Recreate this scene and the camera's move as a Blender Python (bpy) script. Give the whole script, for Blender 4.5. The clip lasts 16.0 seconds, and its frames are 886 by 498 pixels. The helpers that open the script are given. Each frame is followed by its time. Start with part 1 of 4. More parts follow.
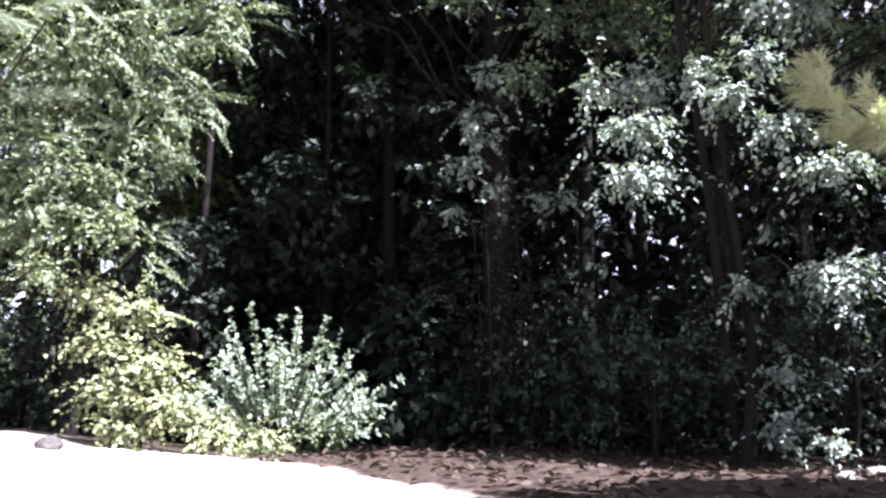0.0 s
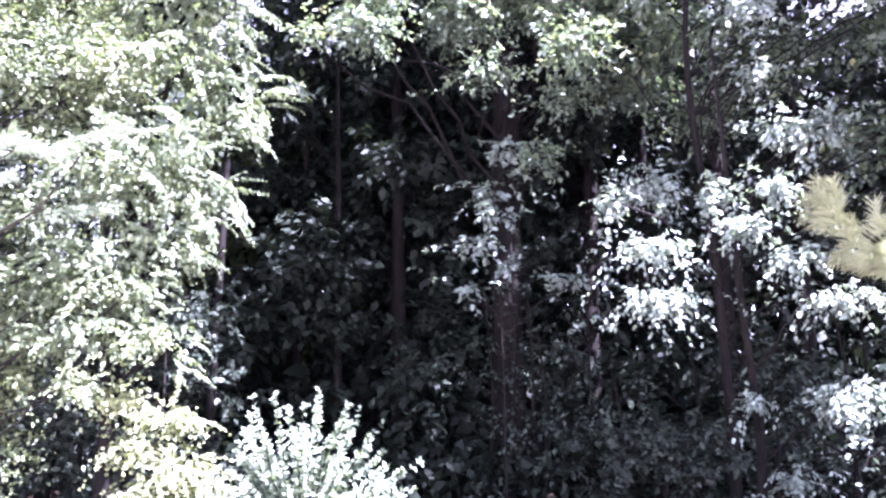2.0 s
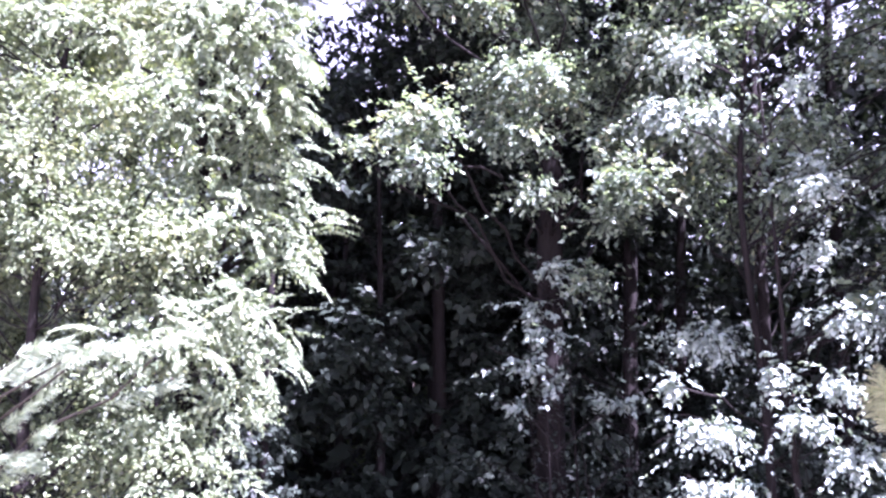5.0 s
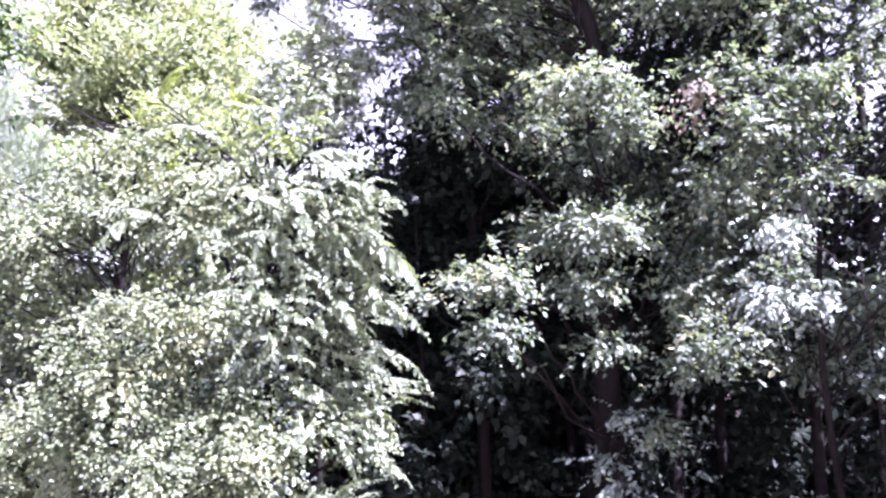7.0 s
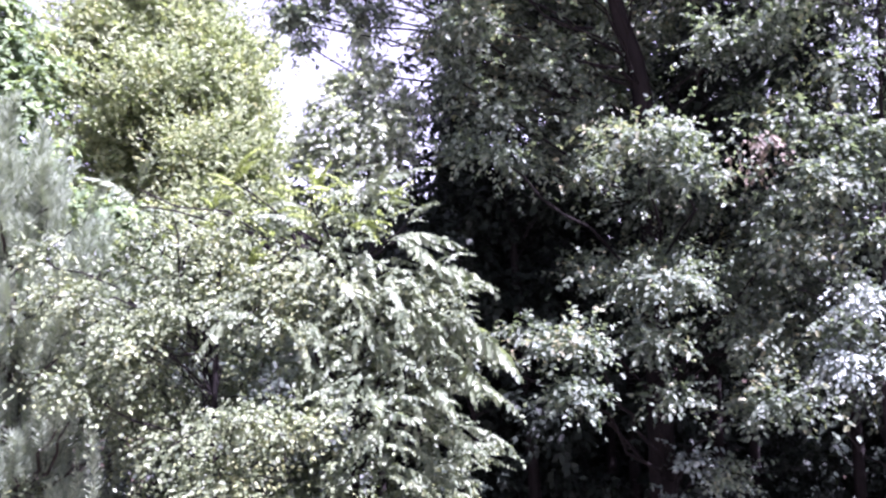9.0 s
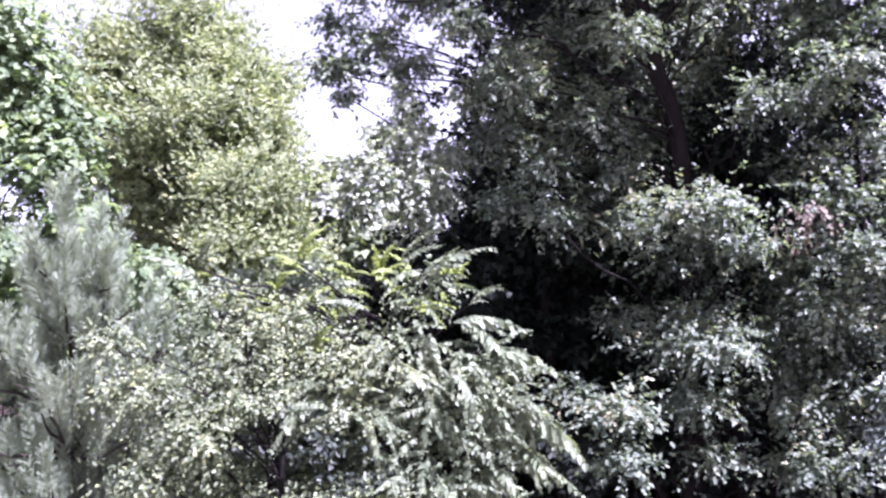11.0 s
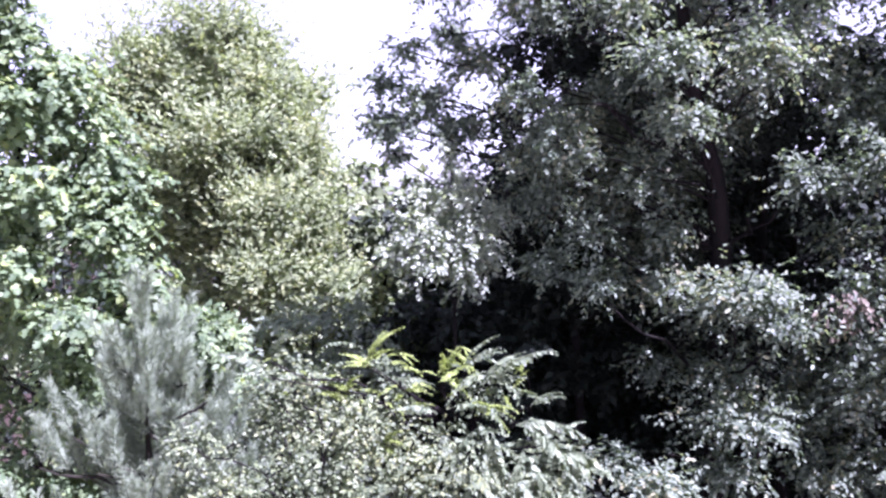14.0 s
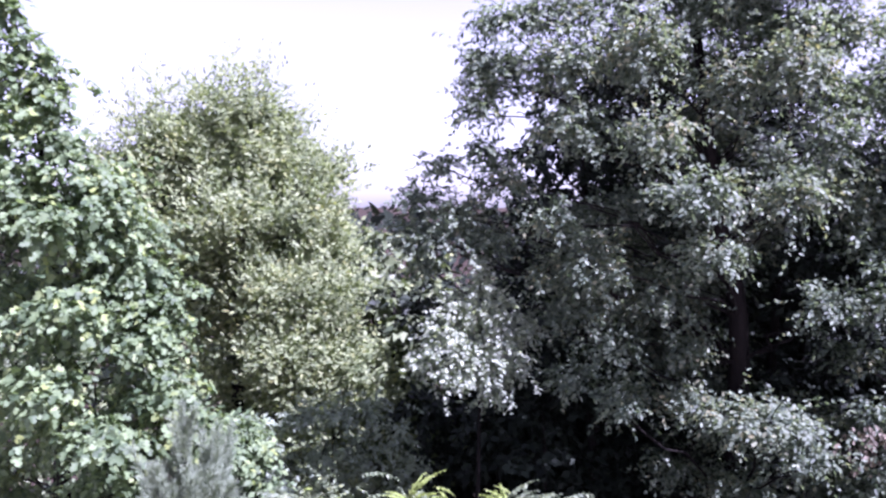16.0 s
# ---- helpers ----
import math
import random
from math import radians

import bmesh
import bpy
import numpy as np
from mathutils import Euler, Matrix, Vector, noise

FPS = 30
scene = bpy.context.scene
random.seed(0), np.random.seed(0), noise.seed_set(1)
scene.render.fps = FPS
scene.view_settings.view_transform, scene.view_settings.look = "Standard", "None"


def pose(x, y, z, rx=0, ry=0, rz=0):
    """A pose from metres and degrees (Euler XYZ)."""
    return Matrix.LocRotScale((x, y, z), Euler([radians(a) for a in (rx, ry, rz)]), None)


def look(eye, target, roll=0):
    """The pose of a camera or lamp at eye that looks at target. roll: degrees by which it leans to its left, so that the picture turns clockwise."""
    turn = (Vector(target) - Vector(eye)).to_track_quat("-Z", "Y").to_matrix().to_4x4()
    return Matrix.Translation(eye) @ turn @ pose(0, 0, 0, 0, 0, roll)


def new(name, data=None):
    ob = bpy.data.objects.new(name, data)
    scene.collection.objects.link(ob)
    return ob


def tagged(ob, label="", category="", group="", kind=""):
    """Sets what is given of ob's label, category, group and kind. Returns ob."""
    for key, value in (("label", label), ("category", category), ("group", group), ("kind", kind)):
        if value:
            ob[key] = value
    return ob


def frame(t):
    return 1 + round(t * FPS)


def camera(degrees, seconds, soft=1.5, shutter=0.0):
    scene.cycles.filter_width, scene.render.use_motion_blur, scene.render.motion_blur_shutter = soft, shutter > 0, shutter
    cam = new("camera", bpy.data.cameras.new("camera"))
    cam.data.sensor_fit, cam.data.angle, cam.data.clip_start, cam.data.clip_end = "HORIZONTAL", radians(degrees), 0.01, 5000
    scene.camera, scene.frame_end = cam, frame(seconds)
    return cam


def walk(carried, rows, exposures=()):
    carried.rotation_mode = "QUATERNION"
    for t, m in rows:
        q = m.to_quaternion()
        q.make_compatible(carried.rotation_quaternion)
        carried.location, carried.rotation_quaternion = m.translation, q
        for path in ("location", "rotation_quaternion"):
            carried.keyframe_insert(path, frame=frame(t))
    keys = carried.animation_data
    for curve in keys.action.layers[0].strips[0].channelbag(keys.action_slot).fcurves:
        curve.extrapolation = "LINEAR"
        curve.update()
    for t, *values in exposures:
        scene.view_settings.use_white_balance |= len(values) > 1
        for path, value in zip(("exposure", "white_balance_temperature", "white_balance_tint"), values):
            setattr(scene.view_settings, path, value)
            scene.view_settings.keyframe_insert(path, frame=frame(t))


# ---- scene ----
cam = camera(59.9, 16.0, soft=2.6)
PATH = [
    (0, (0.237, -0.226, 0.656), (0.175, 1.724, 1.095), 0.6),
    (0.5, (0.179, -0.366, 0.92), (0.13, 1.589, 1.34), 0.5),
    (1, (0.107, -0.493, 1.17), (0.07, 1.466, 1.573), 0.6),
    (1.5, (0.039, -0.562, 1.41), (0.003, 1.398, 1.805), 0.5),
    (2, (-0.058, -0.645, 1.7), (-0.088, 1.32, 2.074), 0.4),
    (2.5, (-0.203, -0.746, 2.012), (-0.215, 1.223, 2.358), 0.3),
    (3, (-0.334, -0.84, 2.311), (-0.332, 1.134, 2.632), 0.3),
    (5.3, (-0.487, -1.002, 3.698), (-0.558, 0.982, 3.941), 0.8),
    (5.5, (-0.604, -0.948, 3.831), (-0.661, 1.036, 4.082), 0.7),
    (6, (-0.974, -0.898, 4.455), (-0.99, 1.091, 4.657), 0.8),
    (6.5, (-1.264, -0.883, 4.987), (-1.26, 1.107, 5.182), 0.2),
    (7, (-1.539, -0.862, 5.326), (-1.515, 1.126, 5.541), -0.8),
    (7.5, (-1.824, -0.858, 5.589), (-1.777, 1.131, 5.793), -1.4),
    (8, (-2.083, -0.86, 5.874), (-2.019, 1.133, 6.037), -2.1),
    (8.5, (-2.306, -0.87, 6.161), (-2.226, 1.124, 6.287), -2.6),
    (9, (-2.503, -0.908, 6.479), (-2.412, 1.088, 6.564), -2.9),
    (9.5, (-2.684, -0.929, 6.765), (-2.582, 1.067, 6.821), -2.9),
    (10, (-2.841, -0.94, 6.99), (-2.73, 1.057, 7.033), -3.0),
    (12.3, (-3.461, -0.998, 7.941), (-3.309, 0.996, 7.914), -2.0),
    (12.5, (-3.499, -0.997, 8.029), (-3.346, 0.997, 7.982), -1.9),
    (13, (-3.587, -1.016, 8.251), (-3.436, 0.976, 8.161), -1.8),
    (13.5, (-3.643, -1.058, 8.614), (-3.501, 0.932, 8.482), -1.8),
    (14, (-3.773, -1.126, 9.017), (-3.629, 0.863, 8.866), -1.5),
    (14.5, (-3.959, -1.098, 9.394), (-3.796, 0.889, 9.242), -1.1),
    (15, (-4.082, -1.082, 9.75), (-3.912, 0.905, 9.602), -0.8),
    (15.5, (-4.236, -1.111, 10.033), (-4.052, 0.876, 9.901), -0.3),
    (16, (-4.317, -1.16, 10.255), (-4.132, 0.828, 10.14), 0.0),
]
EXPOSURE = [(0.0, 3.08, 5870, 26), (0.5, 3.58, 5720, 31), (1.0, 4.06, 5590, 37), (1.5, 4.42, 5470, 42), (2.5, 4.5, 5410, 47), (3.0, 4.45, 5390, 49), (5.5, 4.07, 5490, 50), (7.0, 3.58, 5580, 50), (10.0, 2.93, 5590, 50), (13.5, 2.73, 5460, 50), (15.0, 2.55, 5410, 50), (16.0, 2.33, 5390, 50)]
walk(cam, [(t, look(eye, target, roll)) for t, eye, target, roll in PATH], EXPOSURE)

# ---- world, sun ----
SUN_ELEV, SUN_AZ = 57.0, 131.0          # azimuth clockwise from +y
world = bpy.data.worlds.new("sky")
scene.world = world
world.use_nodes = True
wn = world.node_tree
sky = wn.nodes.new("ShaderNodeTexSky")
sky.sky_type = "NISHITA"
sky.sun_disc = False
sky.sun_elevation, sky.sun_rotation = radians(SUN_ELEV), radians(SUN_AZ)
sky.air_density, sky.dust_density, sky.ozone_density = 0.8, 1.0, 0.2
haze = wn.nodes.new("ShaderNodeHueSaturation")          # a hazy, pale summer sky
haze.inputs["Saturation"].default_value = 0.25
wn.links.new(sky.outputs[0], haze.inputs["Color"])
wn.links.new(haze.outputs[0], wn.nodes["Background"].inputs[0])
wn.nodes["Background"].inputs[1].default_value = 0.052
sun_data = bpy.data.lights.new("sun", "SUN")
sun_data.energy, sun_data.angle, sun_data.color = 5.0, radians(0.53), (1.0, 0.975, 0.94)
sun = new("sun", sun_data)
ce = math.cos(radians(SUN_ELEV))
SUN_DIR = Vector((ce * math.sin(radians(SUN_AZ)), ce * math.cos(radians(SUN_AZ)), math.sin(radians(SUN_ELEV))))
sun.matrix_world = look(SUN_DIR * 60, (0, 0, 0))


# ---- materials ----
def leaf_material(name, dark, light, odd=None, rough=0.5, through_light=0.25, spec=0.3):
    """Two greens mixed leaf by leaf and patch by patch, a few odd leaves, some light shining through."""
    m = bpy.data.materials.new(name)
    m.use_nodes = True
    nt = m.node_tree
    n, l = nt.nodes, nt.links
    bsdf, out = n["Principled BSDF"], n["Material Output"]
    geo, pos = n.new("ShaderNodeNewGeometry"), n.new("ShaderNodeTexCoord")
    patch = n.new("ShaderNodeTexNoise")
    patch.inputs["Scale"].default_value, patch.inputs["Detail"].default_value = 1.3, 3
    l.new(pos.outputs["Object"], patch.inputs["Vector"])
    add = n.new("ShaderNodeMath")
    add.operation = "MULTIPLY_ADD"
    l.new(patch.outputs["Fac"], add.inputs[0])
    add.inputs[1].default_value = 0.9
    half = n.new("ShaderNodeMath")
    half.operation = "MULTIPLY_ADD"
    l.new(geo.outputs["Random Per Island"], half.inputs[0])
    half.inputs[1].default_value, half.inputs[2].default_value = 0.8, -0.35
    l.new(half.outputs[0], add.inputs[2])
    ramp = n.new("ShaderNodeValToRGB")
    e = ramp.color_ramp.elements
    e[0].color, e[1].color = (*dark, 1), (*light, 1)
    e[0].position, e[1].position = 0.1, 0.8
    if odd:
        x = e.new(0.97)
        x.color = (*odd, 1)
    l.new(add.outputs[0], ramp.inputs[0])
    grain = n.new("ShaderNodeTexNoise")
    grain.inputs["Scale"].default_value = 60
    l.new(pos.outputs["Object"], grain.inputs["Vector"])
    bump = n.new("ShaderNodeBump")
    bump.inputs["Strength"].default_value, bump.inputs["Distance"].default_value = 0.35, 0.01
    l.new(grain.outputs["Fac"], bump.inputs["Height"])
    l.new(bump.outputs[0], bsdf.inputs["Normal"])
    l.new(ramp.outputs[0], bsdf.inputs["Base Color"])
    bsdf.inputs["Roughness"].default_value = rough
    bsdf.inputs["Specular IOR Level"].default_value = spec
    tr, mix, warm = n.new("ShaderNodeBsdfTranslucent"), n.new("ShaderNodeMixShader"), n.new("ShaderNodeMixRGB")
    warm.blend_type = "MULTIPLY"
    warm.inputs[0].default_value = 1.0
    warm.inputs[2].default_value = (1.4, 1.5, 0.8, 1)
    l.new(ramp.outputs[0], warm.inputs[1])
    l.new(warm.outputs[0], tr.inputs[0])
    mix.inputs[0].default_value = through_light
    l.new(bsdf.outputs[0], mix.inputs[1])
    l.new(tr.outputs[0], mix.inputs[2])
    l.new(mix.outputs[0], out.inputs["Surface"])
    return m


def rough_material(name, a, b, scale, bump_depth=0.02, rough=0.9, stretch=(1, 1, 1)):
    """Bark, soil and stone: two tones at two scales with relief."""
    m = bpy.data.materials.new(name)
    m.use_nodes = True
    n, l = m.node_tree.nodes, m.node_tree.links
    bsdf = n["Principled BSDF"]
    co, mp = n.new("ShaderNodeTexCoord"), n.new("ShaderNodeMapping")
    mp.inputs["Scale"].default_value = stretch
    l.new(co.outputs["Object"], mp.inputs["Vector"])
    big, small = n.new("ShaderNodeTexNoise"), n.new("ShaderNodeTexNoise")
    big.inputs["Scale"].default_value, small.inputs["Scale"].default_value = scale, scale * 9
    big.inputs["Detail"].default_value = small.inputs["Detail"].default_value = 5
    for t in (big, small):
        l.new(mp.outputs[0], t.inputs["Vector"])
    mix = n.new("ShaderNodeMath")
    mix.operation = "MULTIPLY_ADD"
    l.new(big.outputs["Fac"], mix.inputs[0])
    mix.inputs[1].default_value = 0.6
    sc = n.new("ShaderNodeMath")
    sc.operation = "MULTIPLY"
    sc.inputs[1].default_value = 0.4
    l.new(small.outputs["Fac"], sc.inputs[0])
    l.new(sc.outputs[0], mix.inputs[2])
    ramp = n.new("ShaderNodeValToRGB")
    e = ramp.color_ramp.elements
    e[0].position, e[1].position = 0.36, 0.64
    e[0].color, e[1].color = (*a, 1), (*b, 1)
    l.new(mix.outputs[0], ramp.inputs[0])
    l.new(ramp.outputs[0], bsdf.inputs["Base Color"])
    bump = n.new("ShaderNodeBump")
    bump.inputs["Strength"].default_value, bump.inputs["Distance"].default_value = 0.8, bump_depth
    l.new(mix.outputs[0], bump.inputs["Height"])
    l.new(bump.outputs[0], bsdf.inputs["Normal"])
    bsdf.inputs["Roughness"].default_value = rough
    bsdf.inputs["Specular IOR Level"].default_value = 0.05
    return m


OAK_LEAF = leaf_material("oak_leaf", (0.038, 0.056, 0.040), (0.162, 0.200, 0.146), (0.190, 0.184, 0.108), rough=0.5, through_light=0.36, spec=0.28)
HORNBEAM_LEAF = leaf_material("hornbeam_leaf", (0.034, 0.050, 0.036), (0.124, 0.158, 0.112), (0.165, 0.172, 0.090), rough=0.5, through_light=0.36)
SAPLING_LEAF = leaf_material("sapling_leaf", (0.070, 0.095, 0.080), (0.190, 0.232, 0.200), rough=0.42, through_light=0.18, spec=0.45)
FROND_LEAF = leaf_material("frond_leaf", (0.050, 0.070, 0.040), (0.158, 0.195, 0.120), (0.200, 0.228, 0.104), rough=0.5)
YOUNG_FROND = leaf_material("young_frond", (0.122, 0.166, 0.040), (0.215, 0.268, 0.078), rough=0.5, through_light=0.3, spec=0.35)
HAZEL_LEAF = leaf_material("hazel_leaf", (0.034, 0.049, 0.026), (0.130, 0.162, 0.084), (0.186, 0.204, 0.090), rough=0.52, spec=0.4)
YELLOW_LEAF = leaf_material("yellow_leaf", (0.098, 0.122, 0.062), (0.238, 0.262, 0.138), (0.290, 0.282, 0.140), through_light=0.25, rough=0.5)
GREY_LEAF = leaf_material("grey_leaf", (0.105, 0.140, 0.100), (0.240, 0.290, 0.215), rough=0.5, through_light=0.3)
BROAD_LEAF = leaf_material("broad_leaf", (0.048, 0.078, 0.040), (0.150, 0.206, 0.104), (0.212, 0.255, 0.092), rough=0.55, spec=0.3, through_light=0.4)
WILLOW_LEAF = leaf_material("willow_leaf", (0.100, 0.132, 0.070), (0.232, 0.272, 0.146), (0.256, 0.268, 0.120), through_light=0.36, rough=0.55, spec=0.25)
# Woodland leaves: the deep shade of the wood is put into this colour.
FOREST_SHADE_LEAF = leaf_material("forest_shade_leaf", (0.006, 0.009, 0.007), (0.020, 0.027, 0.020), through_light=0.1, rough=0.5, spec=0.1)
# Low shrubs: leaf colour darkened where sun and sky should not reach.
UNDERGROWTH_SHADE_LEAF = leaf_material("undergrowth_shade_leaf", (0.008, 0.012, 0.009), (0.038, 0.050, 0.038), through_light=0.1, rough=0.45, spec=0.18)
NEEDLE = leaf_material("pine_needle", (0.098, 0.128, 0.088), (0.198, 0.240, 0.170), rough=0.6, through_light=0.2, spec=0.25)
# Needles of the right-hand bough: the sunlight on them is in the colour.
LIT_NEEDLE = leaf_material("lit_needle", (0.27, 0.29, 0.18), (0.42, 0.43, 0.28), rough=0.6, through_light=0.3, spec=0.3)
# Grey-green ash leaves, paled to stand in for sun the oak blocks.
ASH_LEAF = leaf_material("ash_leaf", (0.150, 0.180, 0.140), (0.340, 0.385, 0.310), rough=0.5, through_light=0.42)
WITHERED = leaf_material("withered_leaf", (0.06, 0.052, 0.040), (0.135, 0.115, 0.088), rough=0.7, through_light=0.1, spec=0.2)
# Brown dry leaves, darkened further to stand in for the shade on them.
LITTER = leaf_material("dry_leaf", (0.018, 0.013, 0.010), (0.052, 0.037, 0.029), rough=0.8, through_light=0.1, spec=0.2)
# BARK is darker than real bark: the crowns' shade is put into it.
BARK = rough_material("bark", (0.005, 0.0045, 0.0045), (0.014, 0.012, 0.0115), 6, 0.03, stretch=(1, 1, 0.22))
PINE_BARK = rough_material("pine_bark", (0.011, 0.010, 0.008), (0.030, 0.027, 0.022), 7, 0.03, stretch=(1, 1, 0.35))
STONE = rough_material("stone", (0.1, 0.095, 0.09), (0.24, 0.225, 0.21), 9, 0.01)
DARK_STONE = rough_material("dark_stone", (0.03, 0.028, 0.028), (0.08, 0.075, 0.07), 9, 0.01)


def ground_material():
    """Pale sand, turning to brown litter-strewn soil under the trees; the soil's tones are darkened for shade."""
    m = rough_material("sandy_ground", (0.28, 0.25, 0.215), (0.42, 0.385, 0.34), 1.6, 0.03)
    n, l = m.node_tree.nodes, m.node_tree.links
    bsdf = n["Principled BSDF"]
    sand = bsdf.inputs["Base Color"].links[0].from_socket
    co, sep = n.new("ShaderNodeTexCoord"), n.new("ShaderNodeSeparateXYZ")
    l.new(co.outputs["Object"], sep.inputs[0])
    wob = n.new("ShaderNodeTexNoise")
    wob.inputs["Scale"].default_value, wob.inputs["Detail"].default_value = 1.1, 6
    l.new(co.outputs["Object"], wob.inputs["Vector"])
    # edge of the woods: y + 1.7 x = 3.7, or y = 6.4 behind the shrubs, broken up
    k = n.new("ShaderNodeMath")
    k.operation = "MULTIPLY_ADD"
    l.new(sep.outputs[0], k.inputs[0])
    k.inputs[1].default_value = 1.7
    l.new(sep.outputs[1], k.inputs[2])
    back = n.new("ShaderNodeMath")
    back.operation = "SUBTRACT"
    l.new(sep.outputs[1], back.inputs[0])
    back.inputs[1].default_value = 2.4
    wider = n.new("ShaderNodeMath")
    wider.operation = "MAXIMUM"
    l.new(k.outputs[0], wider.inputs[0])
    l.new(back.outputs[0], wider.inputs[1])
    w = n.new("ShaderNodeMath")
    w.operation = "MULTIPLY_ADD"
    l.new(wob.outputs["Fac"], w.inputs[0])
    w.inputs[1].default_value = 1.8
    l.new(wider.outputs[0], w.inputs[2])
    edge = n.new("ShaderNodeMapRange")
    edge.inputs[1].default_value, edge.inputs[2].default_value = 4.3, 4.9
    l.new(w.outputs[0], edge.inputs[0])
    soil = n.new("ShaderNodeTexNoise")
    soil.inputs["Scale"].default_value, soil.inputs["Detail"].default_value = 14, 8
    l.new(co.outputs["Object"], soil.inputs["Vector"])
    sr = n.new("ShaderNodeValToRGB")
    sr.color_ramp.elements[0].position, sr.color_ramp.elements[1].position = 0.35, 0.68
    # brown soil tones, with the trees' shade worked into them
    sr.color_ramp.elements[0].color, sr.color_ramp.elements[1].color = (0.014, 0.011, 0.009, 1), (0.050, 0.037, 0.030, 1)
    l.new(soil.outputs["Fac"], sr.inputs[0])
    mix = n.new("ShaderNodeMixRGB")
    l.new(edge.outputs[0], mix.inputs[0])
    l.new(sand, mix.inputs[1])
    l.new(sr.outputs[0], mix.inputs[2])
    l.new(mix.outputs[0], bsdf.inputs["Base Color"])
    return m


GROUND = ground_material()


# ---- building helpers ----
rng = np.random.default_rng(7)


def mesh_of(name, verts, quads=None, tris=None, smooth=False):
    """A mesh from arrays of corners and faces."""
    me = bpy.data.meshes.new(name)
    groups = [np.asarray(f, dtype=np.int32) for f in (quads, tris) if f is not None and len(f)]
    loops = np.concatenate([f.ravel() for f in groups])
    sizes = np.concatenate([np.full(len(f), f.shape[1], dtype=np.int32) for f in groups])
    me.vertices.add(len(verts))
    me.vertices.foreach_set("co", np.asarray(verts, dtype=np.float32).ravel())
    me.loops.add(len(loops))
    me.loops.foreach_set("vertex_index", loops)
    me.polygons.add(len(sizes))
    me.polygons.foreach_set("loop_start", np.concatenate([[0], np.cumsum(sizes)[:-1]]).astype(np.int32))
    if smooth:
        me.polygons.foreach_set("use_smooth", np.ones(len(sizes), dtype=bool))
    me.update(calc_edges=True)
    me.validate()
    return me


def part(name, me, material, parent, label=""):
    ob = new(name, me)
    if not me.materials:
        me.materials.append(material)
    ob.parent = parent
    if parent is not None:
        ob.matrix_parent_inverse = parent.matrix_basis.inverted()
    return tagged(ob, label) if label else ob


def thing(name, at, label, category, group="", kind=""):
    ob = new(name)
    ob.location = at
    ob.empty_display_size = 0.3
    return tagged(ob, label, category, group, kind)


def tube(points, radii, sides=9, knots=0.0):
    """Corners and quads of a tapered, slightly gnarled stem through the points, closed at the tip."""
    pts = np.asarray(points, dtype=float)
    n = len(pts)
    tangent = np.gradient(pts, axis=0)
    tangent /= np.linalg.norm(tangent, axis=1, keepdims=True) + 1e-9
    ref = np.array([0.0, 1.0, 0.15]) if abs(tangent[0][2]) > 0.7 else np.array([0.0, 0.1, 1.0])
    a = np.cross(tangent, ref)
    a /= np.linalg.norm(a, axis=1, keepdims=True) + 1e-9
    b = np.cross(tangent, a)
    ang = np.linspace(0, 2 * math.pi, sides, endpoint=False)
    rad = np.asarray(radii)[:, None] * (1 + knots * rng.uniform(-1, 1, (n, sides)))
    v = pts[:, None] + rad[..., None] * (np.cos(ang)[None, :, None] * a[:, None] + np.sin(ang)[None, :, None] * b[:, None])
    i, j = np.meshgrid(np.arange(n - 1), np.arange(sides), indexing="ij")
    k = (j + 1) % sides
    q = np.stack([i * sides + j, i * sides + k, (i + 1) * sides + k, (i + 1) * sides + j], -1).reshape(-1, 4)
    return v.reshape(-1, 3), q


def bent(a, b, n=7, sag=0.0, wander=0.05):
    """Points from a to b, wandering a little, rising or sagging in the middle."""
    a, b = np.asarray(a, float), np.asarray(b, float)
    s = np.linspace(0, 1, n)[:, None]
    p = a + (b - a) * s
    p[:, 2] -= sag * np.sin(s[:, 0] * math.pi) * np.linalg.norm(b - a)
    p[1:-1] += rng.normal(0, wander, (n - 2, 3)) * np.linalg.norm(b - a) * 0.5
    return p


def spline(knots, n):
    """Points along a smooth line through the knots."""
    k = np.asarray(knots, float)
    if len(k) < 3:
        return bent(k[0], k[-1], n, 0, 0.03)
    s = np.linspace(0, len(k) - 1, n)
    out = []
    for u in s:
        i = min(int(u), len(k) - 2)
        f = u - i
        p0, p1, p2, p3 = k[max(i - 1, 0)], k[i], k[i + 1], k[min(i + 2, len(k) - 1)]
        out.append(0.5 * (2 * p1 + (p2 - p0) * f + (2 * p0 - 5 * p1 + 4 * p2 - p3) * f * f + (3 * p1 - p0 - 3 * p2 + p3) * f ** 3))
    return np.array(out)


# leaf shapes: x along the leaf from its stalk, y across, z up, 1 long; two folded halves each
def folded(outline, fold=0.18, curl=0.12):
    """A leaf from one half's outline (x, y), folded along its midrib and curling at the tip."""
    o = np.asarray(outline, float)
    up = np.c_[o[:, 0], o[:, 1], o[:, 1] * fold * 2 - curl * o[:, 0] ** 2]
    dn = up * (1, -1, 1)
    mid = np.array([[0, 0, 0], [1, 0, -curl]], float)
    return np.vstack([mid, up, dn]), len(o)


OVAL = folded([(0.26, 0.25), (0.68, 0.25)], 0.22)
ROUND = folded([(0.2, 0.34), (0.68, 0.33)], 0.12)
LOBED = folded([(0.02, 0.24), (0.3, 0.5), (0.4, 0.24), (0.72, 0.36)], 0.12)


DART = np.array([[0, 0, 0], [0.45, 0.3, 0.08], [1, 0, -0.1], [0.45, -0.3, 0.08]]), 1     # small far leaves: one bent face
SLIVER = np.array([[0, 0, 0], [0.42, 0.17, 0.05], [1, 0, -0.08], [0.42, -0.17, 0.05]]), 1


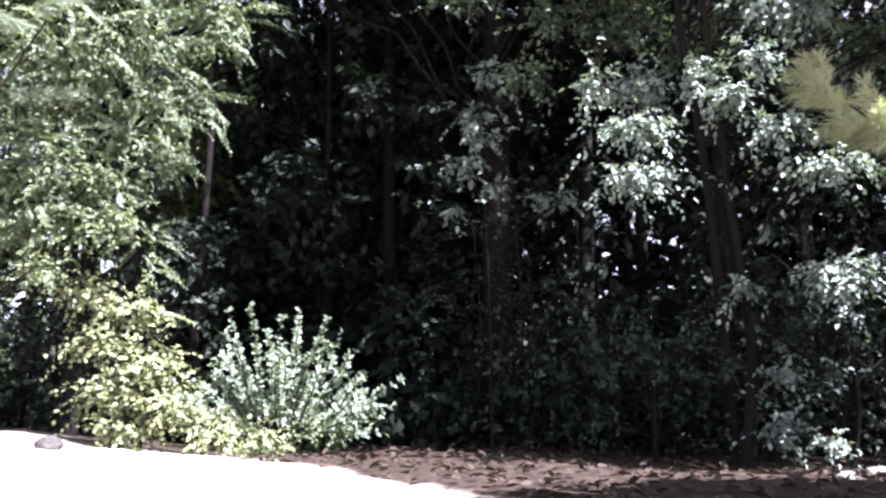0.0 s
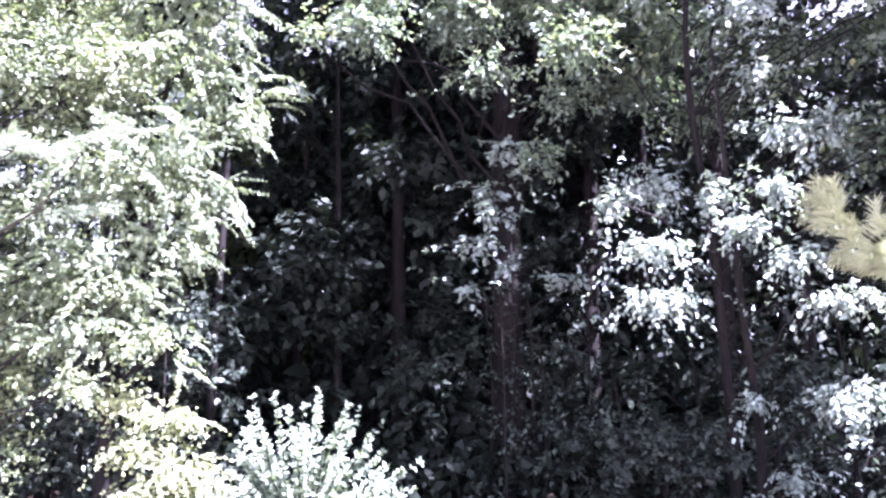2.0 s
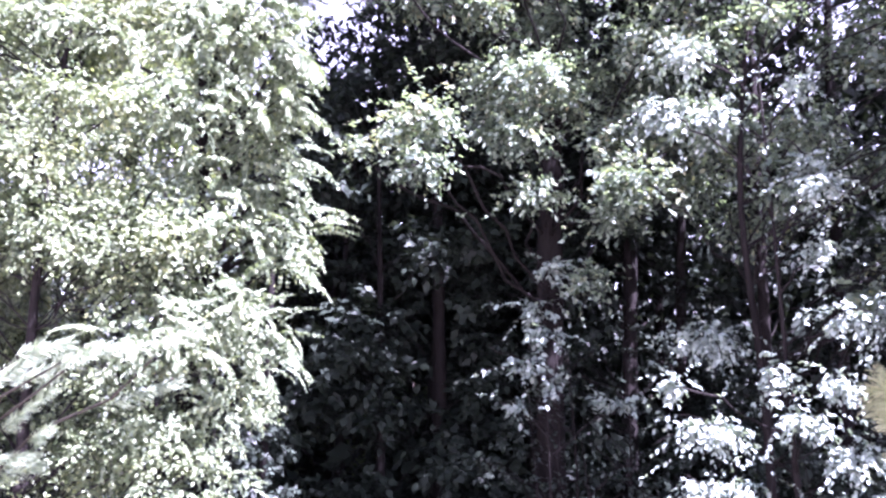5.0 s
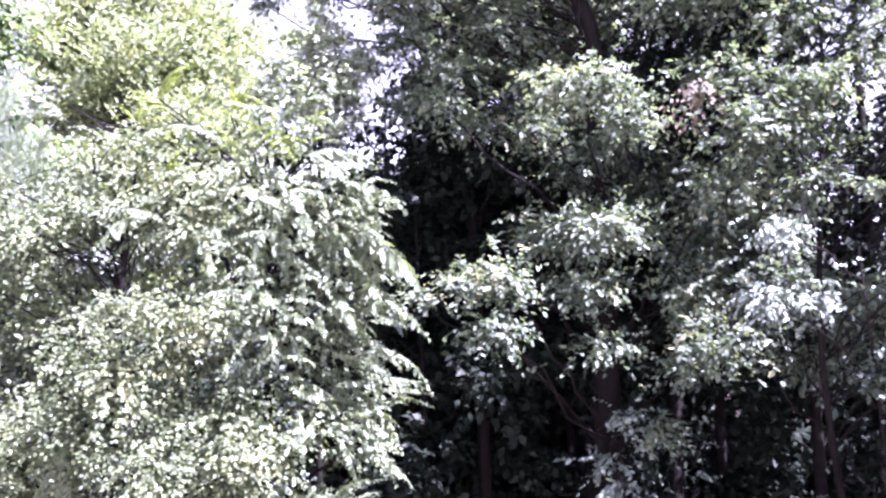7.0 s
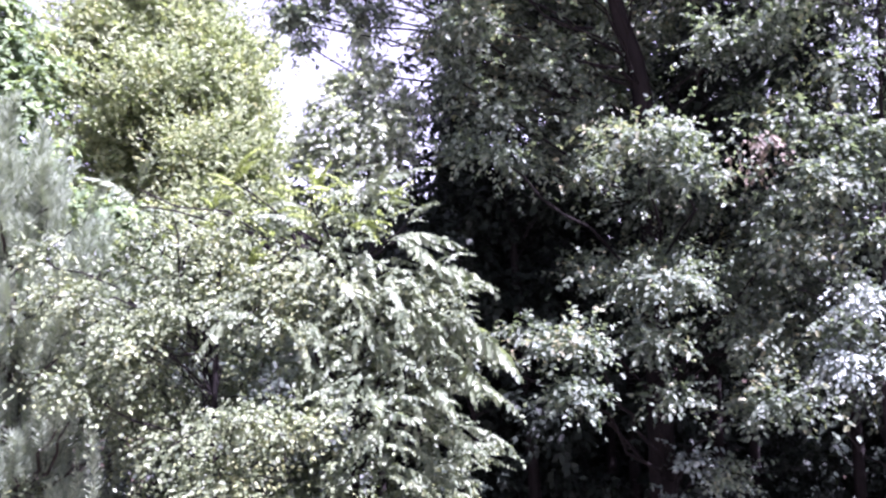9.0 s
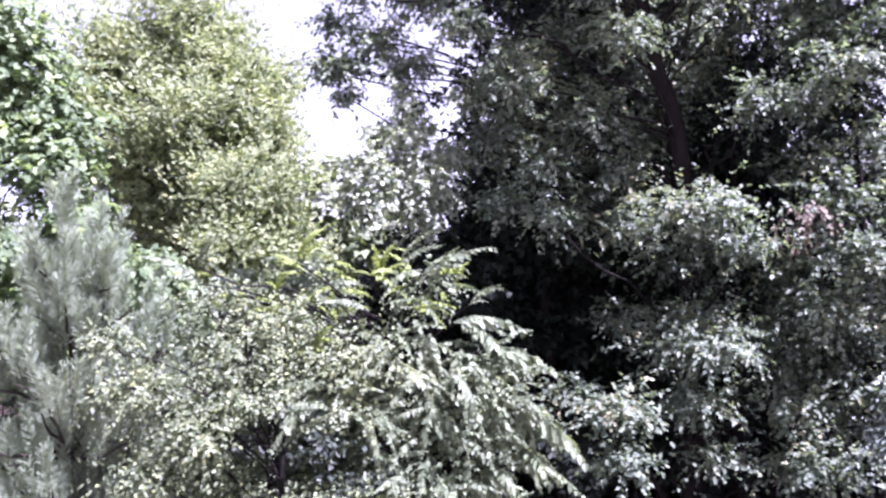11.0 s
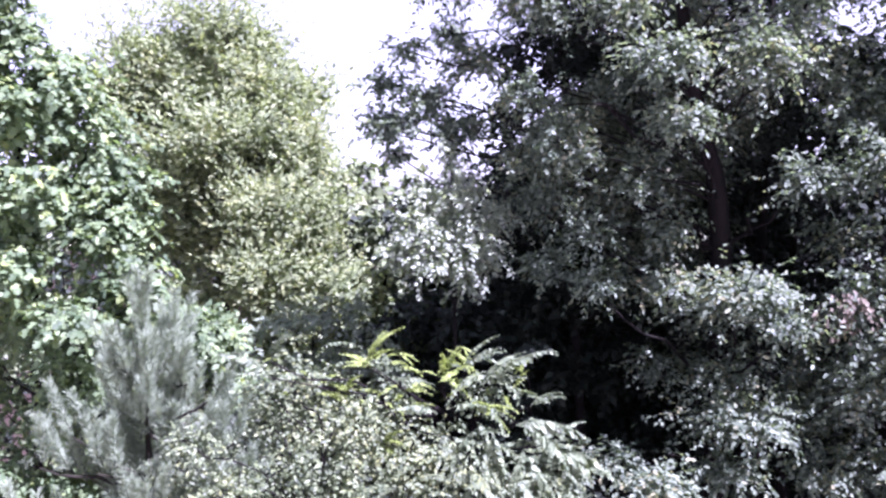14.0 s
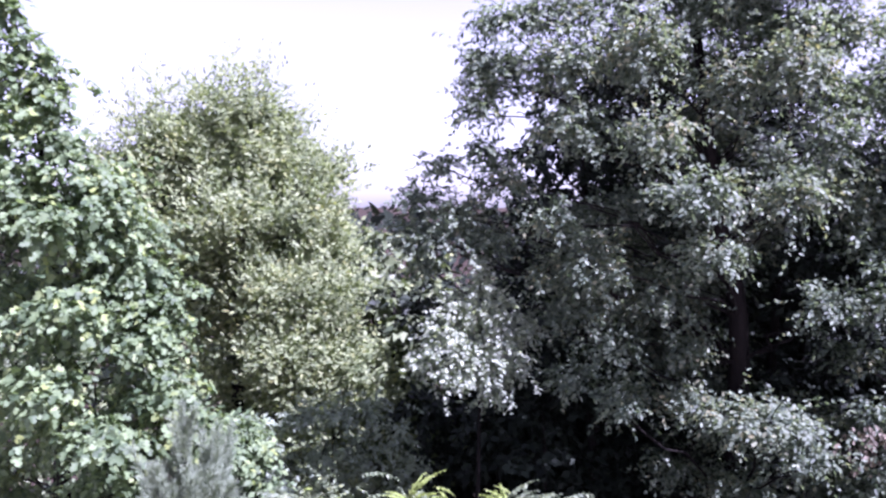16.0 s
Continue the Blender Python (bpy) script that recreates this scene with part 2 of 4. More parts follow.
def shaped(shape, axis, normal, size, at):
    """Corners and faces for many leaves at once: each lies along its axis, facing its normal."""
    tmpl, n = shape
    axis = axis / (np.linalg.norm(axis, axis=1, keepdims=True) + 1e-9)
    side = np.cross(normal, axis)
    side /= np.linalg.norm(side, axis=1, keepdims=True) + 1e-9
    up = np.cross(axis, side)
    v = at[:, None] + size[:, None, None] * (tmpl[None, :, 0, None] * axis[:, None] + tmpl[None, :, 1, None] * side[:, None] + tmpl[None, :, 2, None] * up[:, None])
    base = (np.arange(len(at)) * len(tmpl))[:, None]
    if n == 1:
        f = np.array([[0, 3, 2, 1]])
    elif n == 2:
        f = np.array([[0, 2, 3, 1], [0, 1, 5, 4]])
    else:
        f = np.array([[0, 2, 3, 4], [0, 4, 5, 1], [0, 8, 7, 6], [0, 1, 9, 8]])
    q = (base[:, :, None] + f[None]).reshape(-1, 4)
    return v.reshape(-1, 3), q


def sprig_leaves(centre, radii, count, size, shape, droop=0.25, per=8, reach=0.28, up=1.0, shell=0.55, tight=False):
    """Leaves on short twigs that fill an uneven ellipsoid, most of them near its outside; their faces turn to the open, sunny side.
    tight: the twigs stay within the ellipsoid."""
    if tight:
        reach = min(reach, max(0.1, 0.6 * sum(radii) / 3))
        radii = np.maximum(np.asarray(radii) - 0.6 * reach, 0.35 * np.asarray(radii))
    n = max(2, int(count / per))
    d = rng.normal(size=(n, 3))
    d /= np.linalg.norm(d, axis=1, keepdims=True)
    lump = 0.72 + 0.5 * np.sin(d[:, 0] * 4.1 + centre[0] * 7) * np.sin(d[:, 1] * 3.7 + centre[1] * 5) + 0.3 * np.sin(d[:, 2] * 5 + d[:, 0] * 6 + centre[2] * 3)
    r = rng.uniform(0, 1, n) ** shell * np.clip(lump, 0.35, 1.35)
    start = np.asarray(centre) + d * r[:, None] * np.asarray(radii)
    way = d * (1, 1, 0.5) + rng.normal(0, 0.35, (n, 3)) - (0, 0, droop)
    way /= np.linalg.norm(way, axis=1, keepdims=True)
    s = np.tile(np.linspace(0.1, 1, per), (n, 1)) + rng.normal(0, 0.06, (n, per))
    pos = start[:, None] + way[:, None] * (s * reach)[..., None]
    pos[..., 2] -= droop * reach * s ** 2 * 0.6
    flip = np.where(np.arange(per) % 2, 1.0, -1.0)[None, :, None]
    across = np.cross(way, (0, 0, 1.0))
    across /= np.linalg.norm(across, axis=1, keepdims=True) + 1e-9
    axis = way[:, None] * 0.7 + across[:, None] * flip * 0.8 + rng.normal(0, 0.55, (n, per, 3)) - np.array((0, 0, droop))
    normal = np.array((0.22, -0.38, 0.95 * up)) + d[:, None] * 0.35 + rng.normal(0, 0.22, (n, 1, 3)) + rng.normal(0, 0.36, (n, per, 3))
    m = n * per
    return shaped(shape, axis.reshape(m, 3), normal.reshape(m, 3), size * rng.uniform(0.6, 1.2, m), pos.reshape(m, 3)), start, start + way * reach


class Gather:
    """Collects corners and faces for one mesh."""

    def __init__(self):
        self.v, self.q, self.n = [], [], 0

    def add(self, v, q):
        self.v.append(v)
        self.q.append(np.asarray(q) + self.n)
        self.n += len(v)

    def mesh(self, name, smooth=False):
        return mesh_of(name, np.concatenate(self.v), np.concatenate(self.q), smooth=smooth)


def twigs(g, starts, ends, root, r=0.006):
    """Thin twigs that carry the sprigs, and threads back to the limb's end."""
    for a, b in zip(starts, ends):
        g.add(*tube(np.stack([a, (a + b) / 2 + (0, 0, 0.01), b]), (r, r * 0.8, r * 0.3), 3))
        if rng.uniform() < 0.5:
            g.add(*tube(bent(root, a, 4, -0.05, 0.05), (r * 2, r * 1.6, r * 1.3, r), 3))


def at_height(line, z):
    """The trunk's point nearest to a height, and how far along it lies."""
    i = int(np.argmin(np.abs(line[:, 2] - z)))
    return line[i], i / (len(line) - 1)


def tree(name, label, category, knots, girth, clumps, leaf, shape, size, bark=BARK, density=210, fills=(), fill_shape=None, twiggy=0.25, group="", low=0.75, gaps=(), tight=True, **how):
    """A tree: trunk through the knots, and for each clump (x, y, z, half width, half height) a limb with its foliage.
    fills: (centre x, y, z, half sizes x, y, z, how many) regions of further clumps; gaps: (x, y, z, radius) hollows that they leave."""
    knots = [np.asarray(k, float) for k in knots]
    root = thing(name, knots[0], label, category, group)
    bpy.context.view_layer.update()
    line = spline(knots, 22)
    s = np.linspace(0, 1, 22)
    rad = girth * (1 - 0.86 * s) * (1 + 0.5 * np.exp(-s * 26))
    v, q = tube(line, rad, 11, 0.05)
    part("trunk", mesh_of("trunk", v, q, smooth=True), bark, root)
    rows = [(c[0], c[1], c[2], c[3], max(c[3] * 0.8, 0.2), c[4]) for c in clumps]
    for cx, cy, cz, rx, ry, rz, n in fills:
        for _ in range(n):
            d = rng.normal(size=3)
            d *= rng.uniform(0.35, 1) ** 0.5 / np.linalg.norm(d)
            w = rng.uniform(0.3, 0.5) * min(1.0, (rx + ry) / 2)
            if any(math.dist((cx + d[0] * rx, cy + d[1] * ry, cz + d[2] * rz), g[:3]) < g[3] + w * 0.6 for g in gaps):
                continue
            rows.append((cx + d[0] * rx, cy + d[1] * ry, cz + d[2] * rz, w * 1.25, w * 1.15, w * 0.75))
    for i, (x, y, z, rx, ry, rz) in enumerate(rows):
        near = at_height(line, z - 0.3)[0]
        far = math.hypot(x - near[0], y - near[1])
        start, along = at_height(line, max(knots[0][2] + 0.25, min(z - 0.55 * low * far - rng.uniform(0, 0.5) * min(far, 1.5), knots[-1][2] - 0.1)))
        g = Gather()
        r0 = max(0.008, girth * (1 - 0.86 * along) * (0.15 if i < len(clumps) else 0.06))
        end = np.array((x, y, z - 0.15 * rz))
        pts = bent(start, end, 8, -0.06, 0.05)
        g.add(*tube(pts, np.linspace(r0, 0.009, 8), 6, 0.05))
        area = 4 * (rx * ry + rx * rz + ry * rz)
        count = density * area * (0.09 / size) ** 2
        blade = fill_shape if fill_shape and i >= len(clumps) else shape
        close = tight and i < len(clumps)
        (lv, lq), a, b = sprig_leaves((x, y, z), (rx, ry, rz), count * (0.8 if close else 1), size, blade, tight=close, **how)
        if close:       # a few loose sprigs round the clump
            (ov, oq), a2, b2 = sprig_leaves((x, y, z), (rx * 1.25, ry * 1.2, rz * 1.25), count * 0.3, size * 0.92, blade, **how)
            lv, lq, a, b = np.concatenate([lv, ov]), np.concatenate([lq, oq + len(lv)]), np.concatenate([a, a2]), np.concatenate([b, b2])
        if gaps:
            k = len(blade[0])
            heart = lv.reshape(-1, k, 3).mean(axis=1)
            stay = np.all([np.linalg.norm(heart - np.array(h[:3]), axis=1) > h[3] * rng.uniform(0.75, 1.15, len(heart)) for h in gaps], axis=0)
            if stay.sum() < 3:
                continue
            order = np.cumsum(stay) - 1
            lq = lq[stay[lq[:, 0] // k]]
            lq = order[lq // k] * k + lq % k
            lv = lv.reshape(-1, k, 3)[stay].reshape(-1, 3)
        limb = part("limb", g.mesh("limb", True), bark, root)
        pick = rng.uniform(size=len(a)) < twiggy
        if pick.any():
            t = Gather()
            twigs(t, a[pick], b[pick], end)
            tw = part("twig_spray", t.mesh("twig_spray"), bark, limb)
            tw["kind"] = "stuff"
        fol = part("foliage", mesh_of("foliage", lv, lq), leaf, limb)
        fol["kind"] = "stuff"
    return root


# ---- ground ----
def ground_height(x, y):
    bank = 0.2 * np.exp(-((x + 3.8) ** 2) / 2.2 - ((y - 5.8) ** 2) / 5.0)
    return 0.36 + bank + 0.035 * np.sin(x * 1.3 + 0.6) * np.cos(y * 0.9) + 0.012 * np.sin(x * 5 + y * 3) - 0.05 * np.clip(x, 0, 3) / 3


def build_ground():
    line = np.concatenate([-np.geomspace(2500, 9, 14), np.linspace(-8, 8, 90), np.geomspace(9, 2500, 14)])
    gx, gy = np.meshgrid(line, line + 3)
    fade = np.exp(-(np.hypot(gx, gy - 4) / 14) ** 2)
    z = 0.36 + (ground_height(gx, gy) - 0.36) * fade
    z += rng.normal(0, 0.008, z.shape) * fade
    n = len(line)
    i, j = np.meshgrid(np.arange(n - 1), np.arange(n - 1), indexing="ij")
    q = np.stack([i * n + j, i * n + j + 1, (i + 1) * n + j + 1, (i + 1) * n + j], -1).reshape(-1, 4)
    ob = part("ground", mesh_of("ground", np.stack([gx, gy, z], -1).reshape(-1, 3), q, smooth=True), GROUND, None)
    tagged(ob, "pale sandy ground turning to brown soil under the trees", "ground", kind="structure")


build_ground()


def build_floor_clutter():
    def stone(at, size, material, label, seed):
        bm = bmesh.new()
        bmesh.ops.create_icosphere(bm, subdivisions=3, radius=1)
        r = np.random.default_rng(seed)
        k = r.uniform(-2, 2, 3)
        for v in bm.verts:
            p = v.co.copy()
            v.co *= 1 + 0.3 * noise.noise(p * 1.3 + Vector(k)) + 0.1 * noise.noise(p * 4 + Vector(k))
            v.co = Vector((v.co.x * size[0], v.co.y * size[1], v.co.z * size[2]))
        me = bpy.data.meshes.new("stone")
        bm.to_mesh(me)
        bm.free()
        ob = part("stone", me, material, None)
        ob.location = (*at, float(ground_height(at[0], at[1])) + size[2] * 0.35)
        tagged(ob, label, "stone")

    stone((-2.55, 5.0), (0.085, 0.07, 0.055), DARK_STONE, "small dark rounded stone lying on pale sand", 3)
    stone((2.7, 5.0), (0.07, 0.06, 0.04), STONE, "grey stone among dry leaves under trees", 5)
    stone((3.2, 5.6), (0.09, 0.07, 0.05), STONE, "grey stone beside a slim sapling", 8)
    line = spline([(-2.45, 5.05, 0.43), (-2.15, 4.95, 0.43), (-1.85, 4.9, 0.42)], 9)
    line[:, 2] = ground_height(line[:, 0], line[:, 1]) + 0.008
    v, q = tube(line, np.linspace(0.012, 0.005, 9), 6, 0.1)
    tagged(part("stick", mesh_of("stick", v, q, smooth=True), STONE, None), "thin bleached stick lying on the sand", "stick")
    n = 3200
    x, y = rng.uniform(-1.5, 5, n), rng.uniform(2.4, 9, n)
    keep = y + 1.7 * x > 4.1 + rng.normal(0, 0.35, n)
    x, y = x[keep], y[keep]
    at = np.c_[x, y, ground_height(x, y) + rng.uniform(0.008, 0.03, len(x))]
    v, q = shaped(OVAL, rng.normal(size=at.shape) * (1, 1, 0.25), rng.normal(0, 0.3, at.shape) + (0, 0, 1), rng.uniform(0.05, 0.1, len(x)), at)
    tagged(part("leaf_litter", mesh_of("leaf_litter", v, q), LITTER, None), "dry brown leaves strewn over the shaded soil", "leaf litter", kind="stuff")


build_floor_clutter()


# ---- trees ----
def build_oak():
    front = [
        (0.08, 6.90, 7.87, 0.81, 0.30), (0.50, 6.80, 7.49, 0.44, 0.24), (0.14, 7.10, 6.42, 0.83, 0.35),
        (-0.93, 6.70, 5.86, 0.52, 0.29), (0.04, 7.10, 5.81, 0.55, 0.27), (-0.93, 6.60, 5.36, 0.38, 0.26),
        (0.23, 7.20, 5.17, 0.41, 0.21), (1.17, 7.10, 5.68, 0.41, 0.48), (1.50, 6.90, 6.78, 0.54, 0.40),
        (-1.46, 7.60, 7.88, 0.32, 0.19), (1.53, 7.50, 9.10, 0.58, 0.28), (0.6, 8.2, 7.6, 0.4, 0.3), (0.5, 8.1, 6.6, 0.4, 0.3), (-1.58, 8.40, 9.73, 0.63, 0.42),
        (-0.65, 8.60, 9.18, 0.72, 0.58), (-3.75, 8.60, 9.93, 0.42, 0.25), (-2.84, 8.50, 9.87, 0.49, 0.39),
        (-3.61, 8.40, 9.87, 0.35, 0.28), (-3.22, 8.40, 10.14, 0.31, 0.28), (-3.68, 8.50, 9.54, 0.21, 0.25), (-2.89, 8.30, 10.94, 0.34, 0.34),
    ]
    top = [
        (-2.87, 8.20, 11.82, 0.41, 0.68), (-2.06, 7.80, 12.00, 0.65, 0.52), (-1.26, 7.60, 12.14, 0.71, 0.52),
        (-1.94, 7.80, 11.22, 0.59, 0.39), (-1.12, 7.30, 11.08, 0.56, 0.38), (-0.78, 6.90, 10.43, 0.60, 0.36),
        (-0.60, 6.90, 9.76, 0.42, 0.36), (-2.22, 7.80, 10.17, 0.40, 0.30), (-2.66, 8.30, 10.60, 0.42, 0.42),
        (-1.69, 7.80, 9.50, 0.47, 0.40), (-0.06, 7.60, 11.76, 0.52, 0.72), (0.53, 7.20, 11.86, 0.56, 0.69),
        (0.35, 7.00, 10.42, 0.43, 0.49), (1.03, 7.40, 9.07, 0.32, 0.42), (0.92, 7.20, 11.05, 0.32, 0.63),
        (-0.1, 8.0, 12.7, 0.5, 0.5), (-0.3, 8.0, 13.6, 0.5, 0.5), (0.35, 8.0, 13.1, 0.5, 0.5), (-0.9, 8.2, 13.3, 0.5, 0.5), (1.1, 7.9, 12.4, 0.5, 0.5),
    ]
    low = [(0.83, 7.40, 4.27, 0.34, 0.19), (1.16, 7.40, 4.98, 0.38, 0.22), (-1.19, 7.40, 5.91, 0.38, 0.26), (-1.69, 7.40, 5.71, 0.25, 0.19)]
    left = [(-3.69, 8.40, 10.39, 0.31, 0.31), (-3.48, 8.40, 10.77, 0.31, 0.24), (-3.80, 8.40, 9.80, 0.24, 0.28), (-3.24, 8.40, 10.18, 0.35, 0.31)]
    inner = [(-1.83, 8.30, 8.97, 0.43, 0.39), (-1.24, 8.30, 8.53, 0.43, 0.39), (-0.74, 8.30, 9.10, 0.43, 0.36), (-0.28, 8.30, 8.44, 0.40, 0.36), (-1.82, 8.30, 8.11, 0.43, 0.36), (-1.02, 8.30, 7.87, 0.43, 0.36), (-0.27, 8.30, 7.78, 0.43, 0.33), (-2.12, 8.30, 9.40, 0.39, 0.28)]
    peak = [(-2.83, 7.90, 12.46, 0.36, 0.33), (-2.36, 7.90, 12.53, 0.37, 0.33), (-3.03, 7.90, 11.93, 0.30, 0.30), (-1.89, 7.90, 12.61, 0.37, 0.30), (-2.70, 7.90, 11.93, 0.33, 0.30), (-3.13, 7.90, 11.40, 0.23, 0.27), (-1.4, 7.9, 12.7, 0.4, 0.3), (0.96, 7.60, 12.27, 0.40, 0.40), (1.45, 7.60, 12.41, 0.37, 0.40), (1.48, 7.60, 11.62, 0.34, 0.41)]
    tree("oak_tree", "tall dark green oak with glossy leaf tufts and a dark trunk", "tree",
         [(0.62, 9.0, 0.2), (0.6, 8.9, 4.0), (0.56, 8.6, 8.4), (0.27, 8.6, 9.95), (-0.1, 8.6, 12.4), (-0.3, 8.7, 14.6)], 0.2,
         front + top + peak + low + left + inner, OAK_LEAF, OVAL, 0.072, density=310,
         # the fill at z 13.6 is above view, kept to shade the crown
         fills=[(-0.3, 9.3, 10.2, 1.7, 0.5, 2.4, 40), (0.8, 8.4, 13.6, 1.6, 1.3, 1.0, 26), (1.2, 8.9, 6.8, 1.6, 0.6, 1.6, 10), (1.2, 7.8, 10.9, 0.6, 0.4, 0.8, 10)], fill_shape=DART, twiggy=0.07)


def build_right_side():
    tree("maple_tree", "slim young tree with broad shiny leaves at the wood's edge", "tree",
         [(2.36, 5.95, 0.25), (2.47, 5.9, 1.2), (2.3, 5.7, 2.6), (2.2, 5.6, 3.9), (2.1, 5.65, 6.0)], 0.05,
         [(1.49, 5.30, 2.90, 0.30, 0.17), (1.49, 5.20, 2.46, 0.33, 0.14), (2.35, 4.95, 3.27, 0.16, 0.12),
          (2.11, 5.00, 2.99, 0.20, 0.16), (2.47, 4.95, 2.76, 0.24, 0.18), (2.76, 4.90, 2.45, 0.31, 0.10),
          (2.88, 5.20, 1.77, 0.36, 0.24), (2.28, 5.50, 1.69, 0.10, 0.10),
          (2.68, 5.80, 1.09, 0.13, 0.17),
          (2.61, 5.80, 0.68, 0.12, 0.22), (2.79, 5.40, 0.57, 0.10, 0.08), (1.76, 6.20, 3.64, 0.4, 0.22),
          (2.50, 5.10, 3.80, 0.27, 0.16), (2.85, 5.10, 3.82, 0.16, 0.18), (2.35, 5.10, 4.87, 0.23, 0.16)]
         + [(2.31, 5.30, 5.74, 0.16, 0.16), (2.35, 5.30, 5.06, 0.18, 0.18), (2.40, 5.30, 4.35, 0.14, 0.16),
            (2.02, 5.30, 3.35, 0.15, 0.20), (1.22, 5.30, 3.24, 0.13, 0.13), (1.74, 5.70, 5.61, 0.25, 0.22), (1.27, 5.70, 5.65, 0.27, 0.25), (1.51, 5.70, 6.18, 0.30, 0.20)],
         SAPLING_LEAF, OVAL, 0.054, density=300, twiggy=0.2, droop=0.45)
    # its dimness is in the leaf colour, not cast by the trees
    tree("shaded_shrub", "low shrub with grey-green leaves coloured dim to stand for shade", "shrub",
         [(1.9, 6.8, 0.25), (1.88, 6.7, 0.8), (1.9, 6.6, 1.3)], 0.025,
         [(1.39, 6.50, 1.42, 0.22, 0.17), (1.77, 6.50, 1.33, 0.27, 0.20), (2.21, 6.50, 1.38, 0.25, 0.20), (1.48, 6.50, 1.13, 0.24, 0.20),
          (2.00, 6.50, 1.09, 0.29, 0.19), (2.49, 6.50, 1.19, 0.19, 0.19)], UNDERGROWTH_SHADE_LEAF, OVAL, 0.07, density=200, twiggy=0.2)
    tree("understory_sapling", "thin sapling with small bright leaf sprays in deep shade", "tree",
         [(0.5, 7.7, 0.25), (0.46, 7.65, 2.2), (0.35, 7.6, 4.2)], 0.02,
         [(0.29, 7.60, 3.95, 0.28, 0.18), (0.44, 7.50, 3.65, 0.27, 0.15), (0.20, 7.50, 3.33, 0.30, 0.15),
          (0.51, 7.60, 3.12, 0.24, 0.12), (0.03, 7.70, 2.89, 0.15, 0.12), (1.20, 7.40, 2.91, 0.29, 0.06),
          (0.45, 7.50, 4.4, 0.3, 0.16)], SAPLING_LEAF, OVAL, 0.08, density=230, twiggy=0.6)
    hornbeam = tree("hornbeam_tree", "leafy green tree with tangled limbs beside the oak", "tree",
         [(2.75, 7.3, 0.25), (2.6, 7.1, 3.0), (2.35, 6.9, 5.2), (2.6, 7.0, 8.0), (2.8, 7.0, 12.6)], 0.055,
         [(1.73, 6.60, 7.36, 0.69, 0.46), (2.27, 6.50, 7.74, 0.45, 0.34), (1.54, 6.80, 7.91, 0.47, 0.35), (2.16, 6.60, 6.78, 0.40, 0.34),
          (1.83, 6.60, 5.81, 0.39, 0.28), (2.35, 5.90, 6.61, 0.21, 0.15), (2.19, 5.60, 4.93, 0.19, 0.29), (2.76, 6.20, 5.64, 0.44, 0.22),
          (3.05, 5.60, 3.95, 0.34, 0.2), (1.17, 6.60, 5.19, 0.52, 0.29)], HORNBEAM_LEAF, OVAL, 0.082, density=260,
         # the fill at x 4.6 is mostly out of view, set to shade undergrowth
         fills=[(2.6, 7.4, 9.9, 1.2, 0.8, 3.2, 38), (2.4, 7.9, 5.7, 1.3, 0.5, 1.0, 9), (4.6, 6.3, 6.2, 1.0, 1.2, 3.2, 40), (3.5, 8.2, 12.2, 1.1, 0.6, 1.4, 26)], fill_shape=DART, twiggy=0.05)
    dry = np.array((1.15, 6.7, 7.75))
    g = Gather()
    g.add(*tube(bent((2.45, 6.95, 7.2), dry, 8, -0.05, 0.05), np.linspace(0.012, 0.005, 8), 5, 0.05))
    limb = part("limb", g.mesh("limb", True), BARK, hornbeam, "limb with withered brown leaves")
    (lv, lq), _, _ = sprig_leaves(dry, (0.16, 0.16, 0.24), 180, 0.075, OVAL, droop=0.8)
    part("withered_foliage", mesh_of("withered_foliage", lv, lq), WITHERED, limb)["kind"] = "stuff"
    # added out of view; its crown blocks sun from the undergrowth
    tree("unseen_shade_tree", "unseen added tree whose dense crown shades the undergrowth", "tree",
         [(6.2, 5.8, 0.25), (6.1, 5.7, 6.0), (5.9, 5.4, 11.6)], 0.17,
         [], HORNBEAM_LEAF, DART, 0.14, density=330,
         fills=[(5.3, 4.6, 9.0, 1.6, 1.3, 1.8, 90), (4.25, 4.5, 5.3, 0.75, 0.6, 0.5, 26), (6.6, 6.4, 6.5, 1.6, 1.4, 3.4, 40)], twiggy=0.0)
    # another unseen tree, added only to cast shade on the soil
    tree("soil_shade_tree", "unseen added tree whose crown shades the soil beside the sand", "tree",
         [(4.9, 1.6, 0.3), (4.7, 1.6, 3.0), (4.4, 1.6, 6.4)], 0.09,
         [], OAK_LEAF, DART, 0.13, density=330,
         fills=[(3.2, 1.1, 4.6, 0.75, 0.6, 0.5, 24), (4.1, 1.9, 4.6, 1.0, 0.8, 0.6, 30), (5.2, 2.0, 4.6, 1.0, 0.7, 0.6, 20), (4.3, 1.0, 5.6, 0.9, 0.8, 0.8, 14)], twiggy=0.0)


